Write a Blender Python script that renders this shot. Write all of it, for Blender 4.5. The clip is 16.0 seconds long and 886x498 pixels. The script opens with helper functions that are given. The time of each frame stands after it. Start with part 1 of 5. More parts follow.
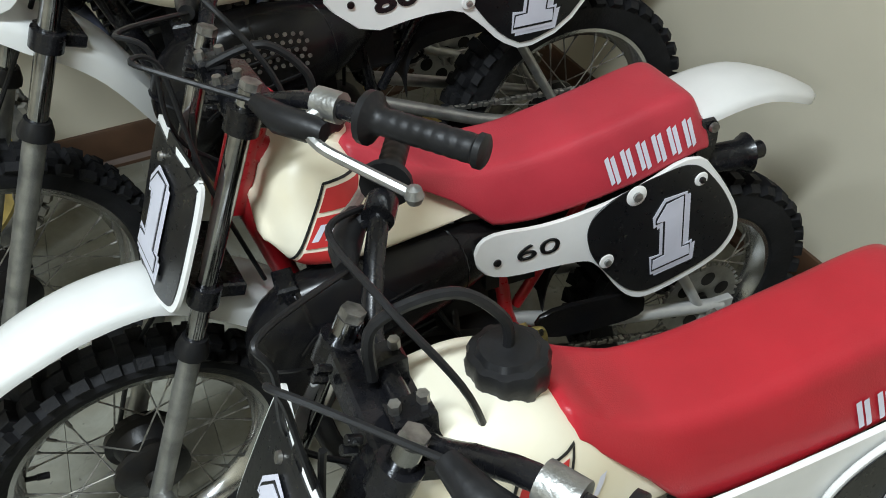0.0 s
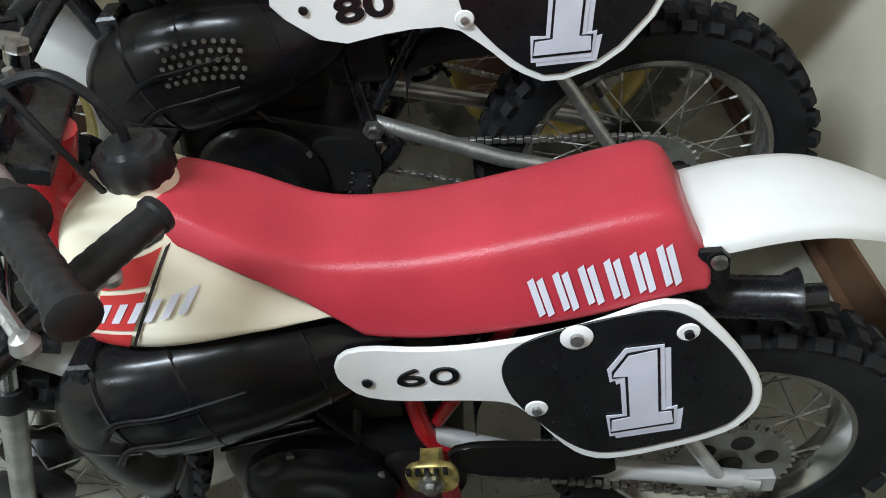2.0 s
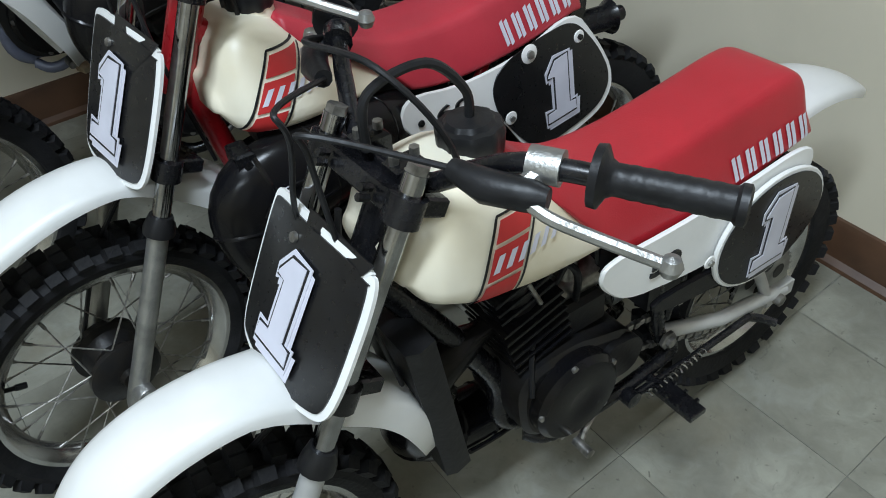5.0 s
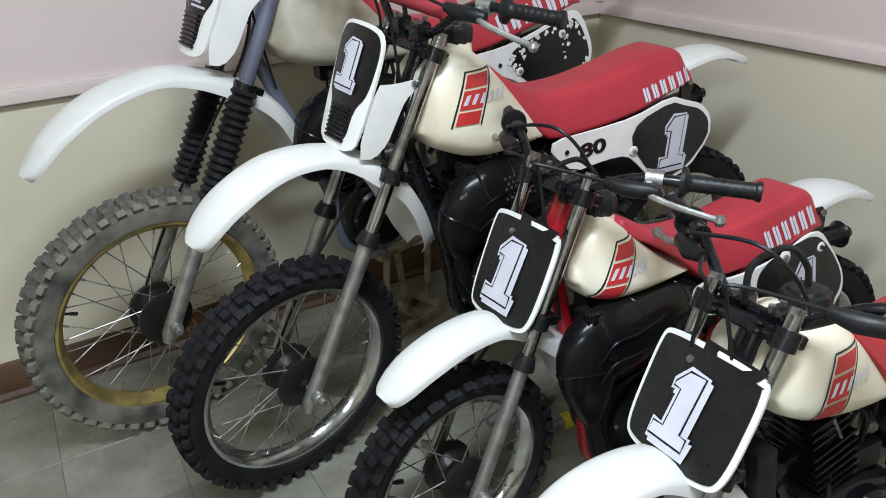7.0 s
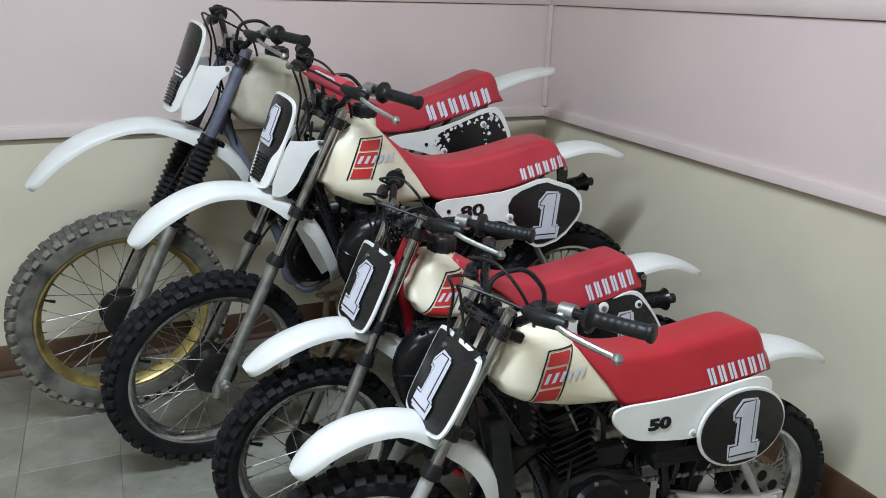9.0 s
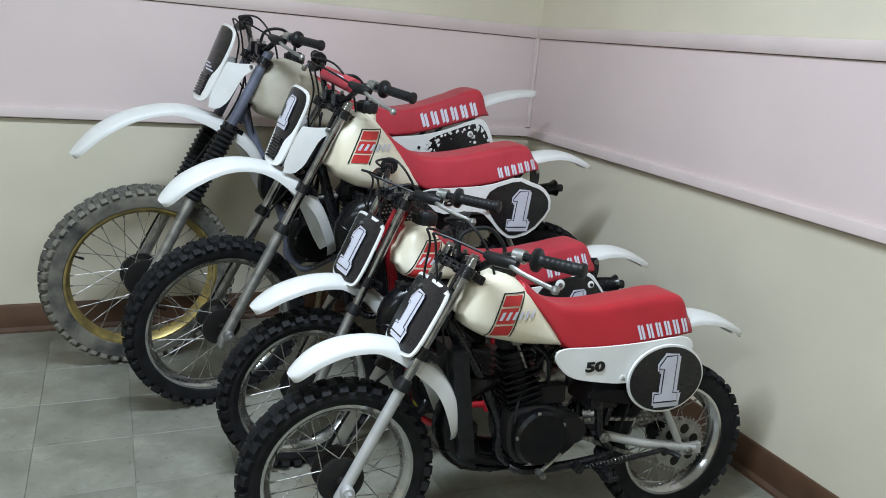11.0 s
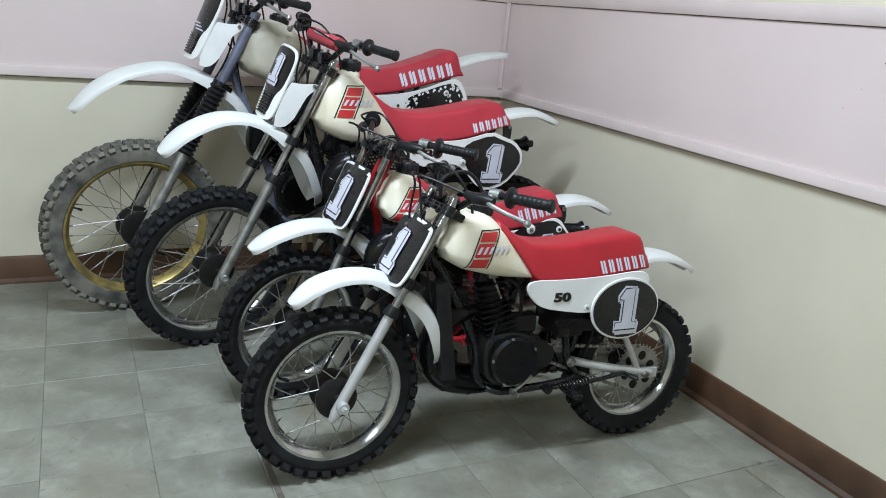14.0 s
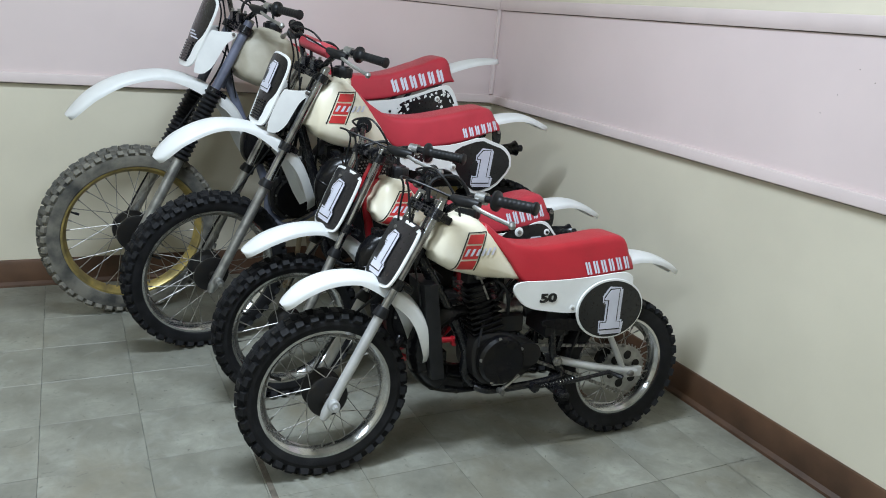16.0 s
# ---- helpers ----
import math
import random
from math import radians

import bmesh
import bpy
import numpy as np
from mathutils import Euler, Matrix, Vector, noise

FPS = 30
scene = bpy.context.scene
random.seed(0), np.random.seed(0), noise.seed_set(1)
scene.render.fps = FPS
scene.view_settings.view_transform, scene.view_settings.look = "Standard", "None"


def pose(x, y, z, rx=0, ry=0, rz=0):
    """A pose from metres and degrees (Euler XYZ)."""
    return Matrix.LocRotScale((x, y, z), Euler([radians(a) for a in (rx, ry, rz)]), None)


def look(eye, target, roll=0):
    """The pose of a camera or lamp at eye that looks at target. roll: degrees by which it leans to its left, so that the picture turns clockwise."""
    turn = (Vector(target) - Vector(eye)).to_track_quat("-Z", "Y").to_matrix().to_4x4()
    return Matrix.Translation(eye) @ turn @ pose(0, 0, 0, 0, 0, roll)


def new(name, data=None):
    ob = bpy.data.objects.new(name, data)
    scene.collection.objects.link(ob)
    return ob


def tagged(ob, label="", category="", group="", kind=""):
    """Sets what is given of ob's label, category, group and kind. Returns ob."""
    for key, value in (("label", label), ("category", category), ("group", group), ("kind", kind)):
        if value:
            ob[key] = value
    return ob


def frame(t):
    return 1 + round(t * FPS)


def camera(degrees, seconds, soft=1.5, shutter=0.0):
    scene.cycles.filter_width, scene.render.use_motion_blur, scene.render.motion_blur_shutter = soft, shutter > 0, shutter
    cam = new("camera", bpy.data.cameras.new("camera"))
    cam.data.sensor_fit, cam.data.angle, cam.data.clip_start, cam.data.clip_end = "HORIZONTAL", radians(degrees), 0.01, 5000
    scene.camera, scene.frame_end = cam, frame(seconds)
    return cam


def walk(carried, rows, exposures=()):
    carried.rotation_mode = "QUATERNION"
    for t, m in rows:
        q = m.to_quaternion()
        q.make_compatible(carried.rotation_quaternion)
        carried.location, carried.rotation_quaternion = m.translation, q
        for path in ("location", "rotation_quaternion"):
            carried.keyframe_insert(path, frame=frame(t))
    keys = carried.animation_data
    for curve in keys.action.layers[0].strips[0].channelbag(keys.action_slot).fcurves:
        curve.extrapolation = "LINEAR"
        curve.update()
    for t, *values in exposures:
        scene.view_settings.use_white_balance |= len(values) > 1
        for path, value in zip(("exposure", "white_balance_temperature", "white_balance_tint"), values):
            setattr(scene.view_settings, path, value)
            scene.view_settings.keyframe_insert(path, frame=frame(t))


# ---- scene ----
cam = camera(61.1, 16.0, soft=0.95)
PATH = [
    (0, (0.893, -0.757, 1.237), (1.416, 0.461, 0.018), -2.25),
    (0.5, (1.088, -0.741, 1.227), (1.405, 0.542, 0.005), -2.68),
    (1, (1.267, -0.742, 1.205), (1.380, 0.526, -0.067), -4.72),
    (1.5, (1.347, -0.724, 1.269), (1.329, 0.571, 0.018), -7.07),
    (2, (1.386, -0.563, 1.158), (1.311, 0.718, -0.105), -9.36),
    (2.5, (1.366, -0.583, 1.093), (1.321, 0.618, -0.246), -8.20),
    (3, (1.333, -0.784, 1.154), (1.363, 0.486, -0.121), -5.06),
    (3.2, (1.319, -0.871, 1.192), (1.430, 0.438, -0.038), -4.20),
    (5.3, (0.521, -0.906, 1.180), (1.384, 0.099, -0.038), -0.55),
    (5.5, (0.412, -0.898, 1.198), (1.333, 0.116, 0.030), -0.25),
    (6, (0.221, -0.867, 1.255), (1.251, 0.155, 0.191), -0.14),
    (6.5, (0.151, -0.907, 1.283), (1.070, 0.324, 0.346), -2.82),
    (7, (0.166, -0.992, 1.323), (0.937, 0.423, 0.519), -2.73),
    (7.5, (0.262, -1.175, 1.376), (1.004, 0.283, 0.625), -2.17),
    (8, (0.301, -1.323, 1.395), (1.048, 0.160, 0.703), -1.75),
    (8.2, (0.350, -1.376, 1.389), (1.071, 0.128, 0.713), -1.51),
    (10.3, (0.284, -1.843, 1.248), (1.001, -0.260, 0.782), 5.56),
    (10.5, (0.259, -1.870, 1.245), (0.968, -0.288, 0.764), 5.76),
    (11, (0.230, -1.940, 1.246), (0.954, -0.364, 0.767), 5.25),
    (11.5, (0.169, -2.002, 1.243), (0.949, -0.441, 0.803), 5.60),
    (12, (0.126, -2.041, 1.218), (0.887, -0.483, 0.736), 5.71),
    (12.5, (0.104, -2.089, 1.208), (0.850, -0.545, 0.661), 6.51),
    (13, (0.097, -2.116, 1.200), (0.846, -0.604, 0.573), 7.48),
    (13.5, (0.111, -2.123, 1.215), (0.879, -0.606, 0.625), 6.77),
    (14, (0.114, -2.121, 1.222), (0.902, -0.594, 0.683), 5.67),
    (14.5, (0.127, -2.127, 1.230), (0.922, -0.596, 0.714), 5.17),
    (15, (0.113, -2.164, 1.232), (0.906, -0.620, 0.758), 4.98),
    (15.5, (0.111, -2.180, 1.229), (0.901, -0.643, 0.730), 5.38),
    (16, (0.112, -2.179, 1.233), (0.906, -0.653, 0.706), 5.56),
]
walk(cam, [(t, look(eye, target, roll)) for t, eye, target, roll in PATH], [
    (0, 0.0, 6800, 7), (0.5, 0.15, 6700, 7), (1.0, 0.24, 6650, 8), (2.0, 0.38, 6600, 8), (2.5, 0.30, 6600, 8), (3.2, 0.22, 6600, 8), (5.3, -0.24, 6350, 8), (5.5, -0.24, 6350, 8), (6.0, -0.17, 6550, 10), (6.5, 0.0, 6650, 11),
    (8.0, -0.02, 6600, 11), (10.3, -0.22, 6300, 9), (10.5, -0.20, 6300, 9), (11.0, -0.04, 6280, 9), (11.5, -0.08, 6260, 9), (12.5, -0.05, 6250, 9), (13.0, -0.01, 6250, 9), (13.5, 0.08, 6250, 9), (14.0, 0.06, 6250, 9), (16.0, 0.03, 6250, 9)])

# ---- world, light ----
world = bpy.data.worlds.new("world")
scene.world = world
world.use_nodes = True
world.node_tree.nodes["Background"].inputs[0].default_value = (0.9, 0.95, 1.0, 1)
world.node_tree.nodes["Background"].inputs[1].default_value = 0.05


def tube_lamp(name, x, y, z, length, width, watts, turn=0.0):
    """An assumed ceiling strip light: the lamp itself; its fixture is built below."""
    data = bpy.data.lights.new(name, "AREA")
    data.shape, data.size, data.size_y, data.energy = "RECTANGLE", length, width, watts
    data.color = (0.77, 0.88, 1.0)
    ob = new(name, data)
    ob.matrix_world = pose(x, y, z, 0, 0, turn)
    return ob


# first lamp placed from the wall shadows; second is fill added for mudguard undersides
LAMPS = [(0.30, -0.80, 2.62, 1.2, 0.16, 78, 0), (-1.7, -2.5, 2.62, 1.2, 0.16, 52, 0)]
for lx, ly, lz, ll, lw, le, la in LAMPS:
    tube_lamp("ceiling_lamp", lx, ly, lz, ll, lw, le, la)

# ---- materials ----


def mat(name, color, rough=0.5, metal=0.0, var=0.12, scale=9.0, bump=0.0, bscale=120.0, tint=None, stain=0.0, coat=0.0, spec=0.5):
    """Principled surface with variation at two scales and fine relief."""
    m = bpy.data.materials.new(name)
    m.use_nodes = True
    nt = m.node_tree
    b = nt.nodes["Principled BSDF"]
    b.inputs["Metallic"].default_value = metal
    b.inputs["Coat Weight"].default_value = coat
    b.inputs["Specular IOR Level"].default_value = spec
    tc = nt.nodes.new("ShaderNodeTexCoord")
    n1 = nt.nodes.new("ShaderNodeTexNoise")
    n1.inputs["Scale"].default_value, n1.inputs["Detail"].default_value = scale, 6
    n2 = nt.nodes.new("ShaderNodeTexNoise")
    n2.inputs["Scale"].default_value, n2.inputs["Detail"].default_value = bscale, 3
    for n in (n1, n2):
        nt.links.new(tc.outputs["Object"], n.inputs["Vector"])
    mix = nt.nodes.new("ShaderNodeMix")
    mix.data_type = "RGBA"
    dark = tuple(c * (1 - var * 1.6) for c in color) if tint is None else tint
    lite = tuple(min(1, c * (1 + var)) for c in color)
    mix.inputs[6].default_value, mix.inputs[7].default_value = (*dark, 1), (*lite, 1)
    ramp = nt.nodes.new("ShaderNodeMapRange")
    ramp.inputs[1].default_value, ramp.inputs[2].default_value = 0.34 - stain, 0.62 - stain
    nt.links.new(n1.outputs[0], ramp.inputs[0])
    nt.links.new(ramp.outputs[0], mix.inputs[0])
    nt.links.new(mix.outputs[2], b.inputs["Base Color"])
    rr = nt.nodes.new("ShaderNodeMapRange")
    rr.inputs[3].default_value, rr.inputs[4].default_value = max(0.02, rough - 0.1), min(1, rough + 0.1)
    nt.links.new(n2.outputs[0], rr.inputs[0])
    nt.links.new(rr.outputs[0], b.inputs["Roughness"])
    if bump:
        bp = nt.nodes.new("ShaderNodeBump")
        bp.inputs["Strength"].default_value, bp.inputs["Distance"].default_value = bump, 0.002
        nt.links.new(n2.outputs[0], bp.inputs["Height"])
        nt.links.new(bp.outputs[0], b.inputs["Normal"])
    return m


M_WHITE = mat("white_plastic", (0.83, 0.83, 0.81), 0.38, var=0.03, scale=14, bump=0.08)
M_GUARD = mat("thin_white_mudguard_plastic", (0.85, 0.85, 0.83), 0.36, var=0.03, scale=14, bump=0.06)
_nt = M_GUARD.node_tree
_tr = _nt.nodes.new("ShaderNodeBsdfTranslucent")
_tr.inputs[0].default_value = (0.85, 0.85, 0.80, 1)
_mx = _nt.nodes.new("ShaderNodeMixShader")
_mx.inputs[0].default_value = 0.2
_nt.links.new(_nt.nodes["Principled BSDF"].outputs[0], _mx.inputs[1])
_nt.links.new(_tr.outputs[0], _mx.inputs[2])
_nt.links.new(_mx.outputs[0], _nt.nodes["Material Output"].inputs[0])
M_BEIGE = mat("rusty_beige_paint", (0.36, 0.30, 0.20), 0.55, var=0.2, scale=18, bump=0.2, tint=(0.16, 0.09, 0.05))
M_GREYP = mat("scuffed_grey_paint", (0.24, 0.245, 0.24), 0.5, var=0.2, scale=22, bump=0.15, tint=(0.12, 0.12, 0.115))
M_CREAM = mat("cream_tank_plastic", (0.80, 0.755, 0.62), 0.36, var=0.05, scale=7, bump=0.08, tint=(0.76, 0.68, 0.50))
M_DIRTY = mat("yellowed_tank_plastic", (0.47, 0.44, 0.36), 0.5, var=0.1, scale=8, bump=0.15, tint=(0.36, 0.32, 0.24))
M_RED = mat("red_vinyl", (0.44, 0.033, 0.05), 0.38, spec=0.4, var=0.06, scale=11, bump=0.25, bscale=520)
M_CLEAN = mat("bright_red_vinyl", (0.43, 0.018, 0.029), 0.36, spec=0.4, var=0.05, scale=11, bump=0.2, bscale=520)
M_FADED = mat("faded_red_vinyl", (0.47, 0.05, 0.07), 0.45, var=0.08, scale=9, bump=0.25, bscale=520)
M_REDP = mat("red_frame_paint", (0.42, 0.012, 0.02), 0.3, var=0.1, scale=20, coat=0.3)
M_DECAL = mat("red_decal", (0.50, 0.03, 0.03), 0.4, var=0.06, scale=30)
M_TYRE = mat("black_rubber_tyre", (0.010, 0.010, 0.0112), 0.7, var=0.3, scale=20, bump=0.5, bscale=160, spec=0.25)
M_DUSTY = mat("dusty_rubber_tyre", (0.15, 0.14, 0.115), 0.9, var=0.3, scale=13, bump=0.5, bscale=160, tint=(0.045, 0.045, 0.042))
M_RUBBER = mat("soft_black_rubber", (0.011, 0.011, 0.012), 0.42, var=0.2, scale=30, bump=0.25, spec=0.3)
M_BLACK = mat("black_enamel", (0.007, 0.007, 0.0085), 0.26, var=0.4, scale=18, bump=0.08, spec=0.45)
M_ENGINE = mat("oily_black_engine_paint", (0.007, 0.007, 0.0075), 0.36, var=0.5, scale=25, bump=0.25, bscale=90, tint=(0.014, 0.012, 0.010), spec=0.25)
M_PIPE = mat("burnt_black_pipe_enamel", (0.004, 0.004, 0.005), 0.22, var=0.4, scale=16, bump=0.06, bscale=60, tint=(0.009, 0.008, 0.007), spec=0.22)
M_FIELD = mat("black_number_vinyl", (0.008, 0.008, 0.009), 0.3, var=0.2, scale=20)
M_NUM = mat("grey_white_numeral_vinyl", (0.62, 0.62, 0.70), 0.45, var=0.04, scale=20)
M_CHROME = mat("fork_chrome", (0.42, 0.43, 0.45), 0.14, metal=1, var=0.12, scale=25, tint=(0.24, 0.24, 0.25))
M_ALU = mat("cast_aluminium", (0.40, 0.40, 0.385), 0.40, metal=0.85, var=0.15, scale=30, bump=0.3, bscale=300)
M_SILVER = mat("silver_paint", (0.52, 0.52, 0.51), 0.36, metal=0.35, var=0.08, scale=16, bump=0.1)
M_RIM = mat("steel_rim", (0.58, 0.58, 0.58), 0.17, metal=0.95, var=0.06, scale=12, tint=(0.40, 0.40, 0.39))
M_GOLD = mat("gold_anodised_rim", (0.52, 0.40, 0.14), 0.35, metal=0.75, var=0.15, scale=20, tint=(0.34, 0.27, 0.12))
M_STEEL = mat("dull_steel", (0.33, 0.32, 0.30), 0.4, metal=0.9, var=0.3, scale=60)
M_ZINC = mat("yellow_zinc", (0.50, 0.40, 0.14), 0.4, metal=0.6, var=0.3, scale=60)
M_BLUE = mat("lilac_blue_paint", (0.13, 0.14, 0.19), 0.35, var=0.15, scale=20)
M_YELL = mat("yellow_tape", (0.62, 0.55, 0.03), 0.5, var=0.1)
M_CREAMWALL = mat("cream_wall_paint", (0.70, 0.645, 0.512), 0.6, var=0.05, scale=1.6, bump=0.12, bscale=70)
M_PINK = mat("pale_pink_panel_paint", (0.715, 0.597, 0.580), 0.55, var=0.025, scale=2.0, bump=0.05, bscale=60)
M_TRIM = mat("pinkish_cream_moulding_paint", (0.67, 0.565, 0.540), 0.55, var=0.03, scale=5, bump=0.08, bscale=90)
M_BASE = mat("brown_vinyl_baseboard", (0.095, 0.048, 0.026), 0.45, var=0.25, scale=5, bump=0.1, bscale=90)
M_CEIL = mat("white_ceiling_paint", (0.75, 0.75, 0.72), 0.8, var=0.03, scale=3)
M_GAP = mat("dark_joint_grime", (0.25, 0.25, 0.22), 0.8, var=0.3, scale=30)
M_STRIP = mat("brown_seam_and_joint_shade", (0.13, 0.11, 0.085), 0.7, var=0.3, scale=30)


def tile_material():
    """Worn grey-green vinyl tile: each tile differs a little; smears, scuffs and specks."""
    m = mat("worn_vinyl_tile", (0.290, 0.288, 0.240), 0.34, var=0.16, scale=5.0, bump=0.12, bscale=40, tint=(0.228, 0.222, 0.18))
    nt = m.node_tree
    b = nt.nodes["Principled BSDF"]
    src = b.inputs["Base Color"].links[0].from_socket
    tc = nt.nodes.new("ShaderNodeTexCoord")
    geo = nt.nodes.new("ShaderNodeNewGeometry")
    vn = nt.nodes.new("ShaderNodeTexNoise")
    vn.inputs["Scale"].default_value, vn.inputs["Detail"].default_value, vn.inputs["Roughness"].default_value = 3.2, 9, 0.7
    nt.links.new(geo.outputs["Position"], vn.inputs["Vector"])
    mr = nt.nodes.new("ShaderNodeMapRange")
    mr.inputs[1].default_value, mr.inputs[2].default_value, mr.inputs[3].default_value, mr.inputs[4].default_value = 0.33, 0.66, 0.66, 1.01
    nt.links.new(vn.outputs[0], mr.inputs[0])
    info = nt.nodes.new("ShaderNodeObjectInfo")
    ir = nt.nodes.new("ShaderNodeMapRange")
    ir.inputs[3].default_value, ir.inputs[4].default_value = 0.9, 1.08
    nt.links.new(info.outputs["Random"], ir.inputs[0])
    mu = nt.nodes.new("ShaderNodeMath")
    mu.operation = "MULTIPLY"
    nt.links.new(mr.outputs[0], mu.inputs[0])
    nt.links.new(ir.outputs[0], mu.inputs[1])
    vm = nt.nodes.new("ShaderNodeVectorMath")
    vm.operation = "SCALE"
    nt.links.new(src, vm.inputs[0])
    nt.links.new(mu.outputs[0], vm.inputs["Scale"])
    sc = nt.nodes.new("ShaderNodeTexNoise")
    sc.inputs["Scale"].default_value, sc.inputs["Detail"].default_value, sc.inputs["Roughness"].default_value = 14.0, 10, 0.72
    sc.inputs["Distortion"].default_value = 1.4
    nt.links.new(geo.outputs["Position"], sc.inputs["Vector"])
    sr = nt.nodes.new("ShaderNodeMapRange")
    sr.inputs[1].default_value, sr.inputs[2].default_value, sr.inputs[3].default_value, sr.inputs[4].default_value = 0.40, 0.68, 0.0, 0.45
    nt.links.new(sc.outputs[0], sr.inputs[0])
    dirt = nt.nodes.new("ShaderNodeMix")
    dirt.data_type = "RGBA"
    dirt.inputs[7].default_value = (0.155, 0.15, 0.12, 1)
    nt.links.new(sr.outputs[0], dirt.inputs[0])
    nt.links.new(vm.outputs[0], dirt.inputs[6])
    wl = nt.nodes.new("ShaderNodeTexNoise")
    wl.inputs["Scale"].default_value, wl.inputs["Detail"].default_value = 7.0, 8
    wl.inputs["Distortion"].default_value = 2.2
    nt.links.new(geo.outputs["Position"], wl.inputs["Vector"])
    wr = nt.nodes.new("ShaderNodeMapRange")
    wr.inputs[1].default_value, wr.inputs[2].default_value, wr.inputs[3].default_value, wr.inputs[4].default_value = 0.56, 0.74, 0.0, 0.24
    nt.links.new(wl.outputs[0], wr.inputs[0])
    pale = nt.nodes.new("ShaderNodeMix")
    pale.data_type = "RGBA"
    pale.inputs[7].default_value = (0.42, 0.43, 0.40, 1)
    nt.links.new(wr.outputs[0], pale.inputs[0])
    nt.links.new(dirt.outputs[2], pale.inputs[6])
    # brown stains, and small dark specks and scuffs
    last = pale.outputs[2]
    for scale, detail, warp, lo, hi, most, colour in ((1.9, 9, 0.8, 0.53, 0.70, 0.55, (0.20, 0.17, 0.11, 1)), (46.0, 4, 0.3, 0.66, 0.71, 0.7, (0.09, 0.085, 0.07, 1)), (9.0, 10, 3.5, 0.63, 0.67, 0.5, (0.12, 0.115, 0.095, 1))):
        sn = nt.nodes.new("ShaderNodeTexNoise")
        sn.inputs["Scale"].default_value, sn.inputs["Detail"].default_value, sn.inputs["Distortion"].default_value = scale, detail, warp
        sn.inputs["Roughness"].default_value = 0.62
        nt.links.new(geo.outputs["Position"], sn.inputs["Vector"])
        sm = nt.nodes.new("ShaderNodeMapRange")
        sm.inputs[1].default_value, sm.inputs[2].default_value, sm.inputs[3].default_value, sm.inputs[4].default_value = lo, hi, 0.0, most
        nt.links.new(sn.outputs[0], sm.inputs[0])
        mx = nt.nodes.new("ShaderNodeMix")
        mx.data_type = "RGBA"
        mx.inputs[7].default_value = colour
        nt.links.new(sm.outputs[0], mx.inputs[0])
        nt.links.new(last, mx.inputs[6])
        last = mx.outputs[2]
    nt.links.new(last, b.inputs["Base Color"])
    return m


M_TILE = tile_material()

# ---- mesh helpers ----
K = 0.9  # plan units to metres


